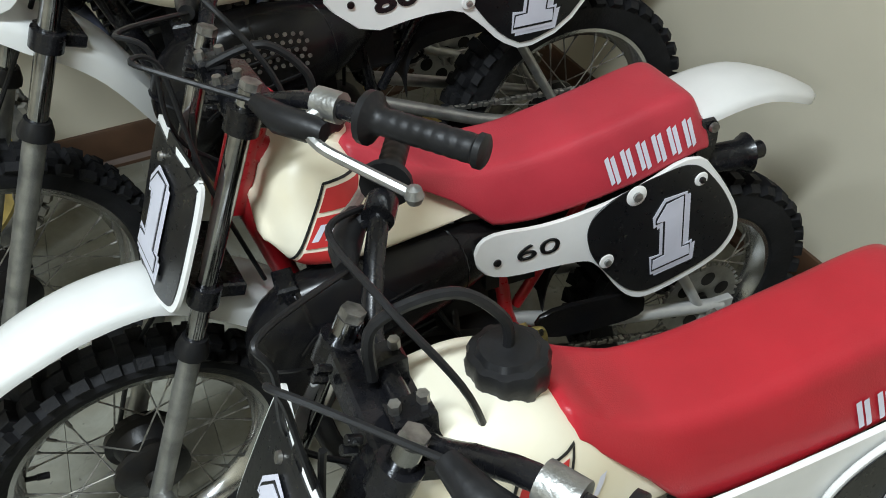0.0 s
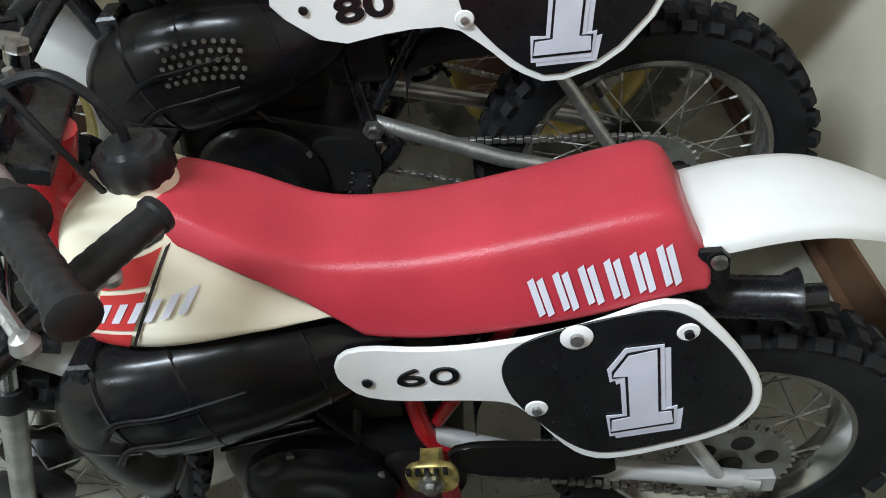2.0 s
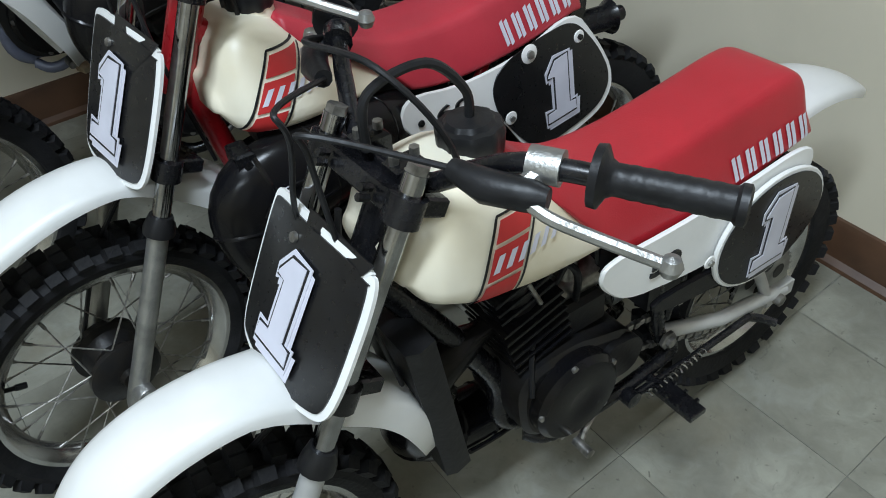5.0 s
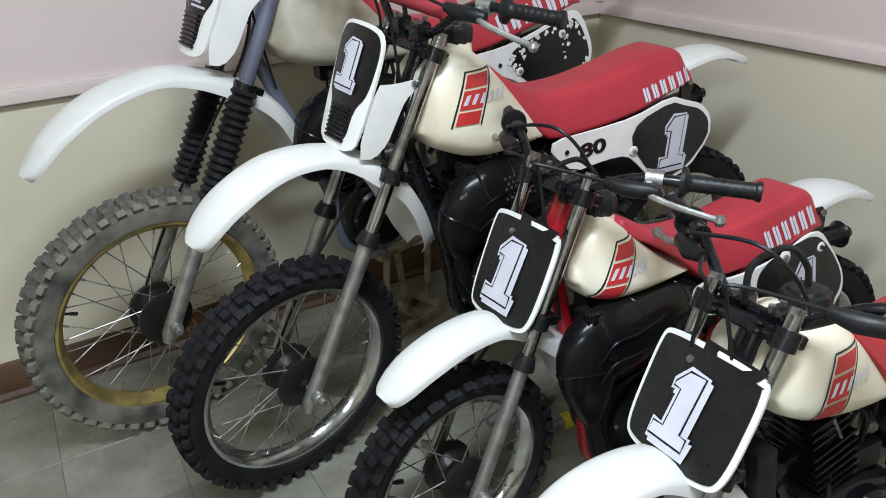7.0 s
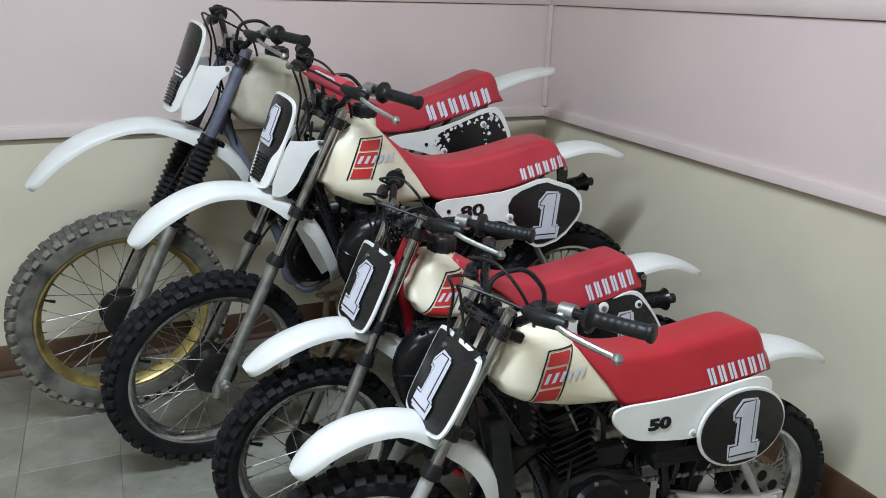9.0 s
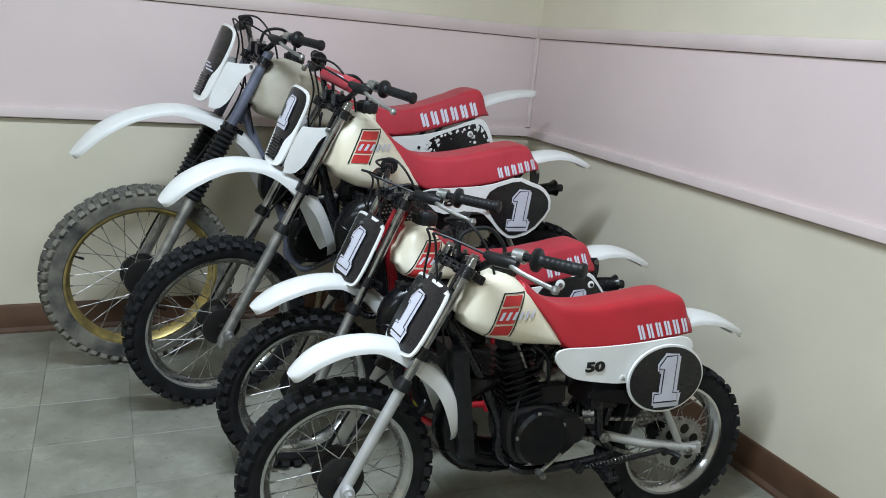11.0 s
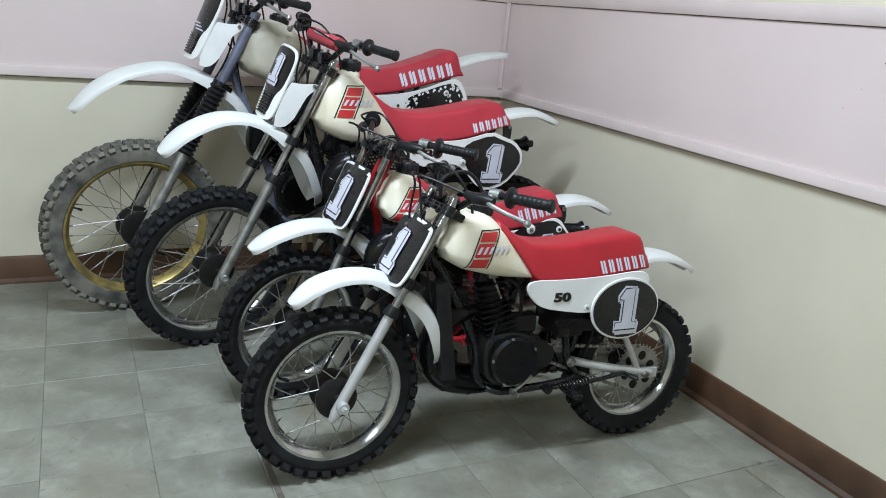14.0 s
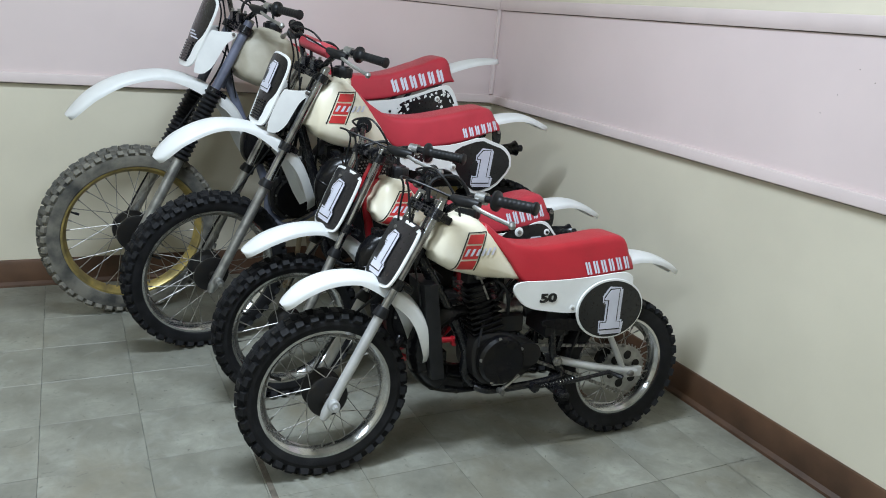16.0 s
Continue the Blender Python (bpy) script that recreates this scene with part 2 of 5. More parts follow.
class Geo:
    """Plain vertex and face lists with the shapes that the things are made of."""

    def __init__(self):
        self.v, self.f = [], []

    def add(self, verts, faces):
        o = len(self.v)
        self.v += [tuple(p) for p in verts]
        self.f += [tuple(i + o for i in q) for q in faces]
        return self

    def loft(self, rings, cap=True, closed=False):
        n = len(rings[0])
        verts = [p for r in rings for p in r]
        faces = []
        m = len(rings)
        for i in range(m if closed else m - 1):
            a, b = i * n, ((i + 1) % m) * n
            faces += [(a + j, a + (j + 1) % n, b + (j + 1) % n, b + j) for j in range(n)]
        if cap and not closed:
            faces += [tuple(range(n - 1, -1, -1)), tuple(range((m - 1) * n, m * n))]
        return self.add(verts, faces)

    def tube(self, pts, r, n=10, smooth=0, cap=True):
        pts = [Vector(p) for p in pts]
        if smooth:
            pts = curve(pts, smooth)
        rad = r if callable(r) else (lambda s: r)
        rings, up = [], None
        for i, p in enumerate(pts):
            d = (pts[min(i + 1, len(pts) - 1)] - pts[max(i - 1, 0)]).normalized()
            if up is None:
                up = d.orthogonal().normalized()
            up = (up - d * up.dot(d)).normalized()
            side = d.cross(up)
            q = rad(i / (len(pts) - 1))
            rings.append([p + (up * math.cos(a) + side * math.sin(a)) * q for a in (2 * math.pi * k / n for k in range(n))])
        return self.loft(rings, cap)

    def lathe(self, profile, centre, axis="y", n=32, closed=False):
        """profile: (radius, along) pairs."""
        c = Vector(centre)
        rings = []
        for k in range(n):
            a = 2 * math.pi * k / n
            ca, sa = math.cos(a), math.sin(a)
            ring = []
            for r, h in profile:
                off = {"y": (r * ca, h, r * sa), "z": (r * ca, r * sa, h), "x": (h, r * ca, r * sa)}[axis]
                ring.append(c + Vector(off))
            rings.append(ring)
        m = len(profile)
        verts = [p for r in rings for p in r]
        faces = []
        for k in range(n):
            a, b = k * m, ((k + 1) % n) * m
            for j in range(m if closed else m - 1):
                faces.append((a + j, a + (j + 1) % m, b + (j + 1) % m, b + j))
        if not closed:
            if profile[0][0] > 1e-6:
                faces.append(tuple(k * m for k in range(n)))
            if profile[-1][0] > 1e-6:
                faces.append(tuple(k * m + m - 1 for k in range(n - 1, -1, -1)))
        return self.add(verts, faces)

    def box(self, c, size, m=None):
        x, y, z = (s / 2 for s in size)
        e = min(x, y, z) * 0.25
        rings = []
        for zz, ins in ((-z, e), (-z + e, 0), (z - e, 0), (z, e)):
            rings.append([Vector(p) for p in ((-x + ins, -y + ins, zz), (x - ins, -y + ins, zz), (x - ins, y - ins, zz), (-x + ins, y - ins, zz))])
        mm = m or Matrix.Identity(4)
        c = Vector(c)
        return self.loft([[c + mm @ p for p in r] for r in rings])

    def slab(self, outline, y0, y1, bevel=0.003):
        """A plate lying in the x-z plane between y0 and y1, its edges eased."""
        s = 1 if y1 > y0 else -1
        b = min(bevel, abs(y1 - y0) * 0.45) * s
        cx = sum(p[0] for p in outline) / len(outline)
        cz = sum(p[1] for p in outline) / len(outline)
        size = max(abs(p[0] - cx) + abs(p[1] - cz) for p in outline)
        k = 1 - abs(b) / size * 1.3
        inner = [(cx + (p[0] - cx) * k, cz + (p[1] - cz) * k) for p in outline]
        rings = []
        for y, o in ((y0, inner), (y0 + b, outline), (y1 - b, outline), (y1, inner)):
            rings.append([(p[0], y, p[1]) for p in o])
        return self.loft(rings)


def curve(pts, sub=6):
    """Catmull-Rom through the points."""
    pts = [Vector(p) for p in pts]
    out = []
    for i in range(len(pts) - 1):
        p0, p1, p2, p3 = pts[max(i - 1, 0)], pts[i], pts[i + 1], pts[min(i + 2, len(pts) - 1)]
        for k in range(sub):
            t = k / sub
            out.append(0.5 * (2 * p1 + (p2 - p0) * t + (2 * p0 - 5 * p1 + 4 * p2 - p3) * t * t + (3 * p1 - p0 - 3 * p2 + p3) * t ** 3))
    out.append(pts[-1])
    return out


def rounded(outline, times=3):
    """Chaikin corner cutting of a closed 2D outline."""
    pts = [tuple(p) for p in outline]
    for _ in range(times):
        new_pts = []
        for i, p in enumerate(pts):
            q = pts[(i + 1) % len(pts)]
            new_pts += [(0.78 * p[0] + 0.22 * q[0], 0.78 * p[1] + 0.22 * q[1]), (0.22 * p[0] + 0.78 * q[0], 0.22 * p[1] + 0.78 * q[1])]
        pts = new_pts
    return pts


def grow(outline, d):
    """Moves each corner of a closed outline out by about d."""
    n = len(outline)
    area = sum(outline[i][0] * outline[(i + 1) % n][1] - outline[(i + 1) % n][0] * outline[i][1] for i in range(n))
    s = 1 if area > 0 else -1
    out = []
    for i in range(n):
        a, b = outline[i - 1], outline[(i + 1) % n]
        t = Vector((b[0] - a[0], b[1] - a[1]))
        t = t.normalized() if t.length > 1e-9 else Vector((1, 0))
        out.append((outline[i][0] + t.y * d * s, outline[i][1] - t.x * d * s))
    return out


def sample(table, x):
    """Smooth value at x of a table of (x, value) rows."""
    xs = [r[0] for r in table]
    x = min(max(x, xs[0]), xs[-1])
    for i in range(len(xs) - 1):
        if x <= xs[i + 1]:
            t = (x - xs[i]) / (xs[i + 1] - xs[i])
            p0, p1, p2, p3 = (table[max(i - 1, 0)][1], table[i][1], table[i + 1][1], table[min(i + 2, len(xs) - 1)][1])
            return 0.5 * (2 * p1 + (p2 - p0) * t + (2 * p0 - 5 * p1 + 4 * p2 - p3) * t * t + (3 * p1 - p0 - 3 * p2 + p3) * t ** 3)
    return table[-1][1]


def mesh_of(geo, material, sharp=38):
    me = bpy.data.meshes.new("mesh")
    me.from_pydata([tuple(c * K for c in p) for p in geo.v], [], geo.f)
    me.validate()
    bm = bmesh.new()
    bm.from_mesh(me)
    bmesh.ops.recalc_face_normals(bm, faces=bm.faces)
    bm.to_mesh(me)
    bm.free()
    me.shade_smooth()
    me.set_sharp_from_angle(angle=radians(sharp))
    me.materials.append(material)
    return me


def part(name, geo, material, parent=None, label="", sharp=38):
    """Links a Geo as one mesh object under a thing or under a part."""
    ob = new(name, mesh_of(geo, material, sharp))
    if parent is not None:
        ob.parent = parent
    if label:
        ob["label"] = label
    return ob


def words(name, text, height, at_xyz, material, parent, stretch=1.0, bold=0.0, slant=0.0, m=None, depth=0.002):
    """Raised lettering that reads from the -y side, centred on its place."""
    cu = bpy.data.curves.new("txt", "FONT")
    cu.body, cu.size, cu.align_x, cu.align_y, cu.extrude, cu.offset, cu.shear, cu.resolution_u = text, 1.0, "CENTER", "CENTER", 0.01, bold, slant, 4
    tmp = bpy.data.objects.new("txt", cu)
    me = bpy.data.meshes.new_from_object(tmp)
    bpy.data.objects.remove(tmp)
    bpy.data.curves.remove(cu)
    k = height / 0.69 * K
    base = Matrix.Translation(Vector(at_xyz) * K) @ (m or Matrix.Identity(4)) @ Matrix.Rotation(math.pi / 2, 4, "X")
    me.transform(base @ Matrix.Diagonal((k * stretch, k, depth / 0.01, 1)))
    me.materials.clear()
    me.materials.append(material)
    ob = new(name, me)
    ob.parent = parent
    return ob

# ---- room ----
XR, YB, XL, YF, ZC = 2.31, 1.36, -3.2, -4.7, 2.95
RAIL_LOW, RAIL_HIGH = 0.935, 1.44
BASE_H = 0.125


def block(name, x0, x1, y0, y1, z0, z1, material, parent=None, label="", kind="structure", category=""):
    g = Geo()
    g.add([(x, y, z) for x in (x0, x1) for y in (y0, y1) for z in (z0, z1)],
          [(0, 1, 3, 2), (4, 6, 7, 5), (0, 4, 5, 1), (2, 3, 7, 6), (0, 2, 6, 4), (1, 5, 7, 3)])
    ob = part(name, g, material, parent, label)
    if parent is None:
        tagged(ob, label, category, "", kind)
    return ob


def moulding(name, axis, z, flip, label):
    """A painted timber rail with a stepped, rounded profile along one wall."""
    prof = [(0, 0), (0.013, 0.0), (0.0155, 0.003), (0.0155, 0.040), (0.013, 0.044), (0, 0.045)]
    if flip:
        prof = [(0, 0.004), (0.009, 0.0), (0.011, 0.003), (0.011, 0.052), (0.009, 0.056), (0, 0.057)]
    g = Geo()
    rings = []
    for s in (0, 1):
        ring = []
        for d, h in prof:
            if axis == "x":
                ring.append(((XL, XR - 0.024)[s], YB - 0.012 - d, z + h))
            else:
                ring.append((XR - 0.012 - d, (YF, YB - 0.012)[s], z + h))
        rings.append(ring)
    g.loft(rings)
    ob = part(name, g, M_TRIM)
    # dark strip along the rail's lower edge: joint grime and shadow as colour
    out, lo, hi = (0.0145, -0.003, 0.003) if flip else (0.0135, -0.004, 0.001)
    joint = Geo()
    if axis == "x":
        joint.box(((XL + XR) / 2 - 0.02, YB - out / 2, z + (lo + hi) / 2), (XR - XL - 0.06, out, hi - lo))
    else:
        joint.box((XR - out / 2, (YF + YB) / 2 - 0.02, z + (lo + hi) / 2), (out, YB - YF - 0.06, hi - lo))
    part("joint", joint, M_STRIP, ob, "dark strip for the shadowed, grimy joint under the rail")
    return tagged(ob, label, "moulding", "", "structure")


block("wall_back", XL, XR + 0.15, YB, YB + 0.15, 0, ZC, M_CREAMWALL, label="cream painted wall behind the motorcycles", category="wall")
block("wall_right", XR, XR + 0.15, YF, YB, 0, ZC, M_CREAMWALL, label="cream painted side wall of the room", category="wall")
block("wall_left", XL - 0.15, XL, YF, YB + 0.15, 0, ZC, M_CREAMWALL, label="plain cream painted wall", category="wall")
block("wall_front", XL - 0.15, XR + 0.15, YF - 0.15, YF, 0, ZC, M_CREAMWALL, label="plain cream painted wall", category="wall")
block("ceiling", XL - 0.15, XR + 0.15, YF - 0.15, YB + 0.15, ZC, ZC + 0.1, M_CEIL, label="white painted ceiling", category="ceiling")
block("panel_back", XL, XR - 0.012, YB - 0.012, YB - 0.0005, RAIL_LOW + 0.01, RAIL_HIGH + 0.03, M_PINK, label="pale pink painted wainscot band on the wall", category="wall panel")
block("panel_right", XR - 0.012, XR - 0.0005, YF, YB - 0.012, RAIL_LOW + 0.01, RAIL_HIGH + 0.03, M_PINK, label="pale pink painted wainscot band on the wall", category="wall panel")
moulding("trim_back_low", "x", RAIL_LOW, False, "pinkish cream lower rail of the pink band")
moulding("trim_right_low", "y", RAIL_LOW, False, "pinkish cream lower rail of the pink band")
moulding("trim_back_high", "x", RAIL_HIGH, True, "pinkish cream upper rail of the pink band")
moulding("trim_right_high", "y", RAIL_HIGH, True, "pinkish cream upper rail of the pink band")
g = Geo()
g.tube([(XR - 0.022, YB - 0.022, RAIL_LOW + 0.05), (XR - 0.022, YB - 0.022, RAIL_HIGH)], 0.014, 8)
tagged(part("trim_corner", g, M_TRIM), "slim pinkish cream corner bead", "moulding", "", "structure")

for cy, cz, cr in ((-0.769, 1.338, 0.007), (-0.828, 1.304, 0.007), (-0.714, 1.255, 0.007), (-0.668, 1.192, 0.007), (-0.786, 0.962, 0.012), (-0.706, 0.965, 0.012), (-0.739, 1.464, 0.012),):
    g = Geo().box((XR - 0.0125, cy - 0.10, cz), (0.0016, cr * 0.4, cr * 0.35), Matrix.Rotation(0.6, 4, "X"))
    part("paint_chip", g, M_BASE, bpy.data.objects["panel_right"])


def baseboard(name, axis, label):
    prof = [(0, 0), (0.030, 0.0), (0.028, 0.010), (0.014, 0.022), (0.012, BASE_H - 0.014), (0.007, BASE_H - 0.002), (0, BASE_H)]
    g = Geo()
    rings = []
    for s in (0, 1):
        rings.append([(((XL, XR - 0.031)[s], YB - d, h) if axis == "x" else (XR - d, (YF, YB)[s], h)) for d, h in prof])
    g.loft(rings)
    return tagged(part(name, g, M_BASE), label, "baseboard", "", "structure")


baseboard("baseboard_back", "x", "scuffed dark brown vinyl baseboard")
baseboard("baseboard_right", "y", "scuffed dark brown vinyl baseboard")

# assumed strip lights on the ceiling, out of view; the second is only fill
for lx, ly, lz, ll, lw, le, la in LAMPS:
    fx, fy = lx / K, ly / K
    hx, hy = (ll / 2 / K + 0.03, lw / 2 / K + 0.03) if la == 0 else (lw / 2 / K + 0.03, ll / 2 / K + 0.03)
    root = new("ceiling_light")
    tagged(root, "assumed white fluorescent strip light on the ceiling, out of view", "ceiling light", "strip lights")
    g = Geo()
    g.box((0, 0, ZC - 0.016), (2 * hx, 2 * hy, 0.03))
    part("housing", g, M_CEIL, root)
    root.location = (fx * K, fy * K, 0)

# ---- motorcycle pieces ----


class Body:
    """A moulded body: top, bottom and half-width along x, with a squarish section."""

    def __init__(self, top, bot, wid, p=3.0, taper=0.0):
        self.top, self.bot, self.wid, self.p, self.taper = top, bot, wid, p, taper
        self.x0, self.x1 = top[0][0], top[-1][0]

    def dims(self, x):
        zt, zb, w = sample(self.top, x), sample(self.bot, x), sample(self.wid, x)
        return zt, min(zb, zt - 0.004), w

    def geo(self, n=30, m=28):
        g = Geo()
        rings = []
        for i in range(n + 1):
            u = i / n
            u = u - 0.10 * math.sin(2 * math.pi * u)
            x = self.x0 + (self.x1 - self.x0) * u
            zt, zb, w = self.dims(x)
            zm, h = (zt + zb) / 2, (zt - zb) / 2
            ring = []
            for k in range(m):
                a = 2 * math.pi * k / m
                c, s = math.cos(a), math.sin(a)
                e = 2 / self.p
                q = math.copysign(abs(s) ** e, s)
                ring.append((x, w * self.lean_in(q) * math.copysign(abs(c) ** e, c), zm + h * q))
            rings.append(ring)
        # eased ends
        def inset(ring, dx, k):
            c = [sum(q[j] for q in ring) / len(ring) for j in range(3)]
            return [(q[0] + dx, c[1] + (q[1] - c[1]) * k, c[2] + (q[2] - c[2]) * k) for q in ring]
        d = 0.010
        rings = [inset(rings[0], -d, 0.72), inset(rings[0], -d * 0.55, 0.93)] + rings + [inset(rings[-1], d * 0.55, 0.93), inset(rings[-1], d, 0.72)]
        return g.loft(rings)

    def lean_in(self, q):
        """How much narrower the section is at height q, from -1 (bottom) to 1 (top)."""
        return 1 - self.taper * (q + 1) / 2

    def side(self, x, z, off=0.0015):
        zt, zb, w = self.dims(x)
        zm, h = (zt + zb) / 2, (zt - zb) / 2
        q = min(abs((z - zm) / h), 0.999)
        w *= self.lean_in(max(-1.0, min(1.0, (z - zm) / h)))
        return (x, -(w * (1 - q ** self.p) ** (1 / self.p) + off), z)

    def patch(self, quad, off=0.0015, nx=8, nz=6):
        """A thin decal on the left flank, within four (x, z) corners."""
        a, b, c, d = quad
        verts = []
        for j in range(nz + 1):
            for i in range(nx + 1):
                u, v = i / nx, j / nz
                x = (a[0] * (1 - u) + b[0] * u) * (1 - v) + (d[0] * (1 - u) + c[0] * u) * v
                z = (a[1] * (1 - u) + b[1] * u) * (1 - v) + (d[1] * (1 - u) + c[1] * u) * v
                verts.append(self.side(x, z, off))
        r = nx + 1
        return Geo().add(verts, [(j * r + i, j * r + i + 1, (j + 1) * r + i + 1, (j + 1) * r + i) for j in range(nz) for i in range(nx)])


def wheel(root, name, cx, cz, R, tw, rim_r, rim_mat, tyre_mat, spokes, hub_r, disc=False, turn=0.0):
    """A spoked wheel: knobbly tyre, rim, hub, spokes. Its axle lies along y."""
    w = new(name)
    w.parent = root
    w.location = (cx * K, 0, cz * K)
    g = Geo()
    ri, ro = rim_r - 0.002, R - 0.013
    mid = (ri + ro) / 2
    prof = [(ri, -tw * 0.30), (ri + 0.008, -tw * 0.42), (mid, -tw * 0.5), (ro - 0.012, -tw * 0.47), (ro - 0.003, -tw * 0.30), (ro, 0),
            (ro - 0.003, tw * 0.30), (ro - 0.012, tw * 0.47), (mid, tw * 0.5), (ri + 0.008, tw * 0.42), (ri, tw * 0.30), (ri - 0.006, 0)]
    g.lathe(prof, (0, 0, 0), "y", 72, closed=True)
    part("tyre", g, tyre_mat, w, sharp=30)
    n = int(2 * math.pi * R / 0.046)
    for row, (lat, tilt, ln, wd) in enumerate(((-tw * 0.42, -0.75, 0.027, 0.020), (-tw * 0.15, -0.12, 0.024, 0.024), (tw * 0.15, 0.12, 0.024, 0.024), (tw * 0.42, 0.75, 0.027, 0.020))):
        rr = ro - (0.006 if row in (0, 3) else 0.0) + 0.003
        m = Matrix.Translation((rr, lat, 0)) @ Matrix.Rotation(tilt, 4, "Z")
        hx, hy, hz = 0.0115, wd / 2, ln / 2
        vs = [m @ Vector((sx * hx, sy * hy * (0.85 if sx > 0 else 1.1), sz * hz * (0.85 if sx > 0 else 1.1))) for sx in (-1, 1) for sy in (-1, 1) for sz in (-1, 1)]
        block_mesh = mesh_of(Geo().add(vs, [(4, 5, 7, 6), (0, 4, 6, 2), (1, 3, 7, 5), (0, 1, 5, 4), (2, 6, 7, 3), (0, 2, 3, 1)]), tyre_mat)
        for k in range(n):
            a = 2 * math.pi * (k + (0.5 if row in (1, 2) else 0.0)) / n + random.uniform(-0.006, 0.006)
            ob = new("tread_block", block_mesh)
            ob.parent = w
            ob.rotation_euler = (0, a, 0)
    g = Geo()
    rw = tw * 0.36
    g.lathe([(rim_r + 0.003, -rw), (rim_r + 0.003, -rw + 0.004), (rim_r - 0.011, -rw + 0.010), (rim_r - 0.018, -rw * 0.35), (rim_r - 0.018, rw * 0.35), (rim_r - 0.011, rw - 0.010), (rim_r + 0.003, rw - 0.004), (rim_r + 0.003, rw), (rim_r - 0.006, rw), (rim_r - 0.021, rw * 0.5), (rim_r - 0.027, 0), (rim_r - 0.021, -rw * 0.5), (rim_r - 0.006, -rw)], (0, 0, 0), "y", 64, closed=True)
    part("rim", g, rim_mat, w)
    g = Geo()
    g.lathe([(0.0, -0.062), (0.016, -0.062), (0.018, -0.050), (hub_r * 0.86, -0.046), (hub_r, -0.040), (hub_r, -0.030), (hub_r * 0.80, -0.024), (hub_r * 0.62, 0), (hub_r * 0.80, 0.024), (hub_r, 0.030), (hub_r, 0.042), (0.018, 0.046), (0.016, 0.062), (0, 0.062)], (0, 0, 0), "y", 40)
    part("hub", g, M_ENGINE, w, "black drum brake hub")
    # spokes: one mesh for each of the two leans, shared
    meshes = []
    for sgn in (-1, 1):
        for lean in (-1, 1):
            p = Vector((hub_r * 0.93 * math.cos(0.62 * lean), sgn * 0.035, hub_r * 0.93 * math.sin(0.62 * lean)))
            q = Vector((rim_r - 0.024, sgn * 0.006, 0))
            gs = Geo().tube([p, q - (q - p).normalized() * 0.012], 0.0016, 5)
            gs.tube([q - (q - p).normalized() * 0.016, q + (q - p).normalized() * 0.004], 0.003, 6)
            meshes.append(mesh_of(gs, M_STEEL))
    for k in range(spokes):
        ob = new("spoke", meshes[k % 4])
        ob.parent = w
        ob.rotation_euler = (0, 2 * math.pi * (k + 0.3) / spokes, 0)
    g = Geo().tube([(-(rim_r - 0.018), 0.0, 0.0), (-(rim_r - 0.055), 0.0, 0.0)], 0.004, 8)
    g.tube([(-(rim_r - 0.042), 0, 0), (-(rim_r - 0.060), 0, 0)], 0.0055, 8)
    part("valve_stem", g, M_RUBBER, w)
    if turn:
        w.rotation_euler = (0, turn, 0)
    return w


def fender(path, widths, crown, thick=0.004, lip=0.016, sub=7, skirt=0.0):
    """A mudguard swept along a line in the x-z plane, with turned-down sides and a raised middle."""
    pts = curve([(x, 0, z) for x, z in path], sub)
    wid = [w for w in widths]
    sect = [(-1.0, -1.0), (-0.985, -0.35), (-0.92, 0.05), (-0.74, 0.40), (-0.58, 0.60), (-0.44, 0.78), (-0.2, 0.95), (0, 1.0), (0.2, 0.95), (0.44, 0.78), (0.58, 0.60), (0.74, 0.40), (0.92, 0.05), (0.985, -0.35), (1.0, -1.0)]
    g = Geo()
    rings = []
    for i, p in enumerate(pts):
        u = i / (len(pts) - 1)
        d = (pts[min(i + 1, len(pts) - 1)] - pts[max(i - 1, 0)]).normalized()
        nrm = Vector((-d.z, 0, d.x))
        if nrm.z < 0 and abs(d.x) > 0.3:
            nrm = -nrm
        w = sample(wid, u)
        lp = lip + skirt * max(0.0, min(1.0, (u - 0.45) / 0.2))
        c = crown * (0.45 + 0.55 * min(1, 6 * u, 6 * (1 - u)))
        outer = [p + Vector((0, s * w, 0)) + nrm * (c * h if h > 0 else lp * h) for s, h in sect]
        inner = [p + Vector((0, s * (w - thick), 0)) + nrm * ((c * h if h > 0 else lp * h) - (thick if h > -0.9 else 0)) for s, h in sect]
        rings.append(outer + inner[::-1])
    return g.loft(rings)


ONE = [(-0.30, 0.30), (-0.12, 0.5), (0.22, 0.5), (0.22, -0.30), (0.36, -0.30), (0.36, -0.5), (-0.36, -0.5), (-0.36, -0.30), (-0.16, -0.30), (-0.16, 0.22), (-0.30, 0.22)]


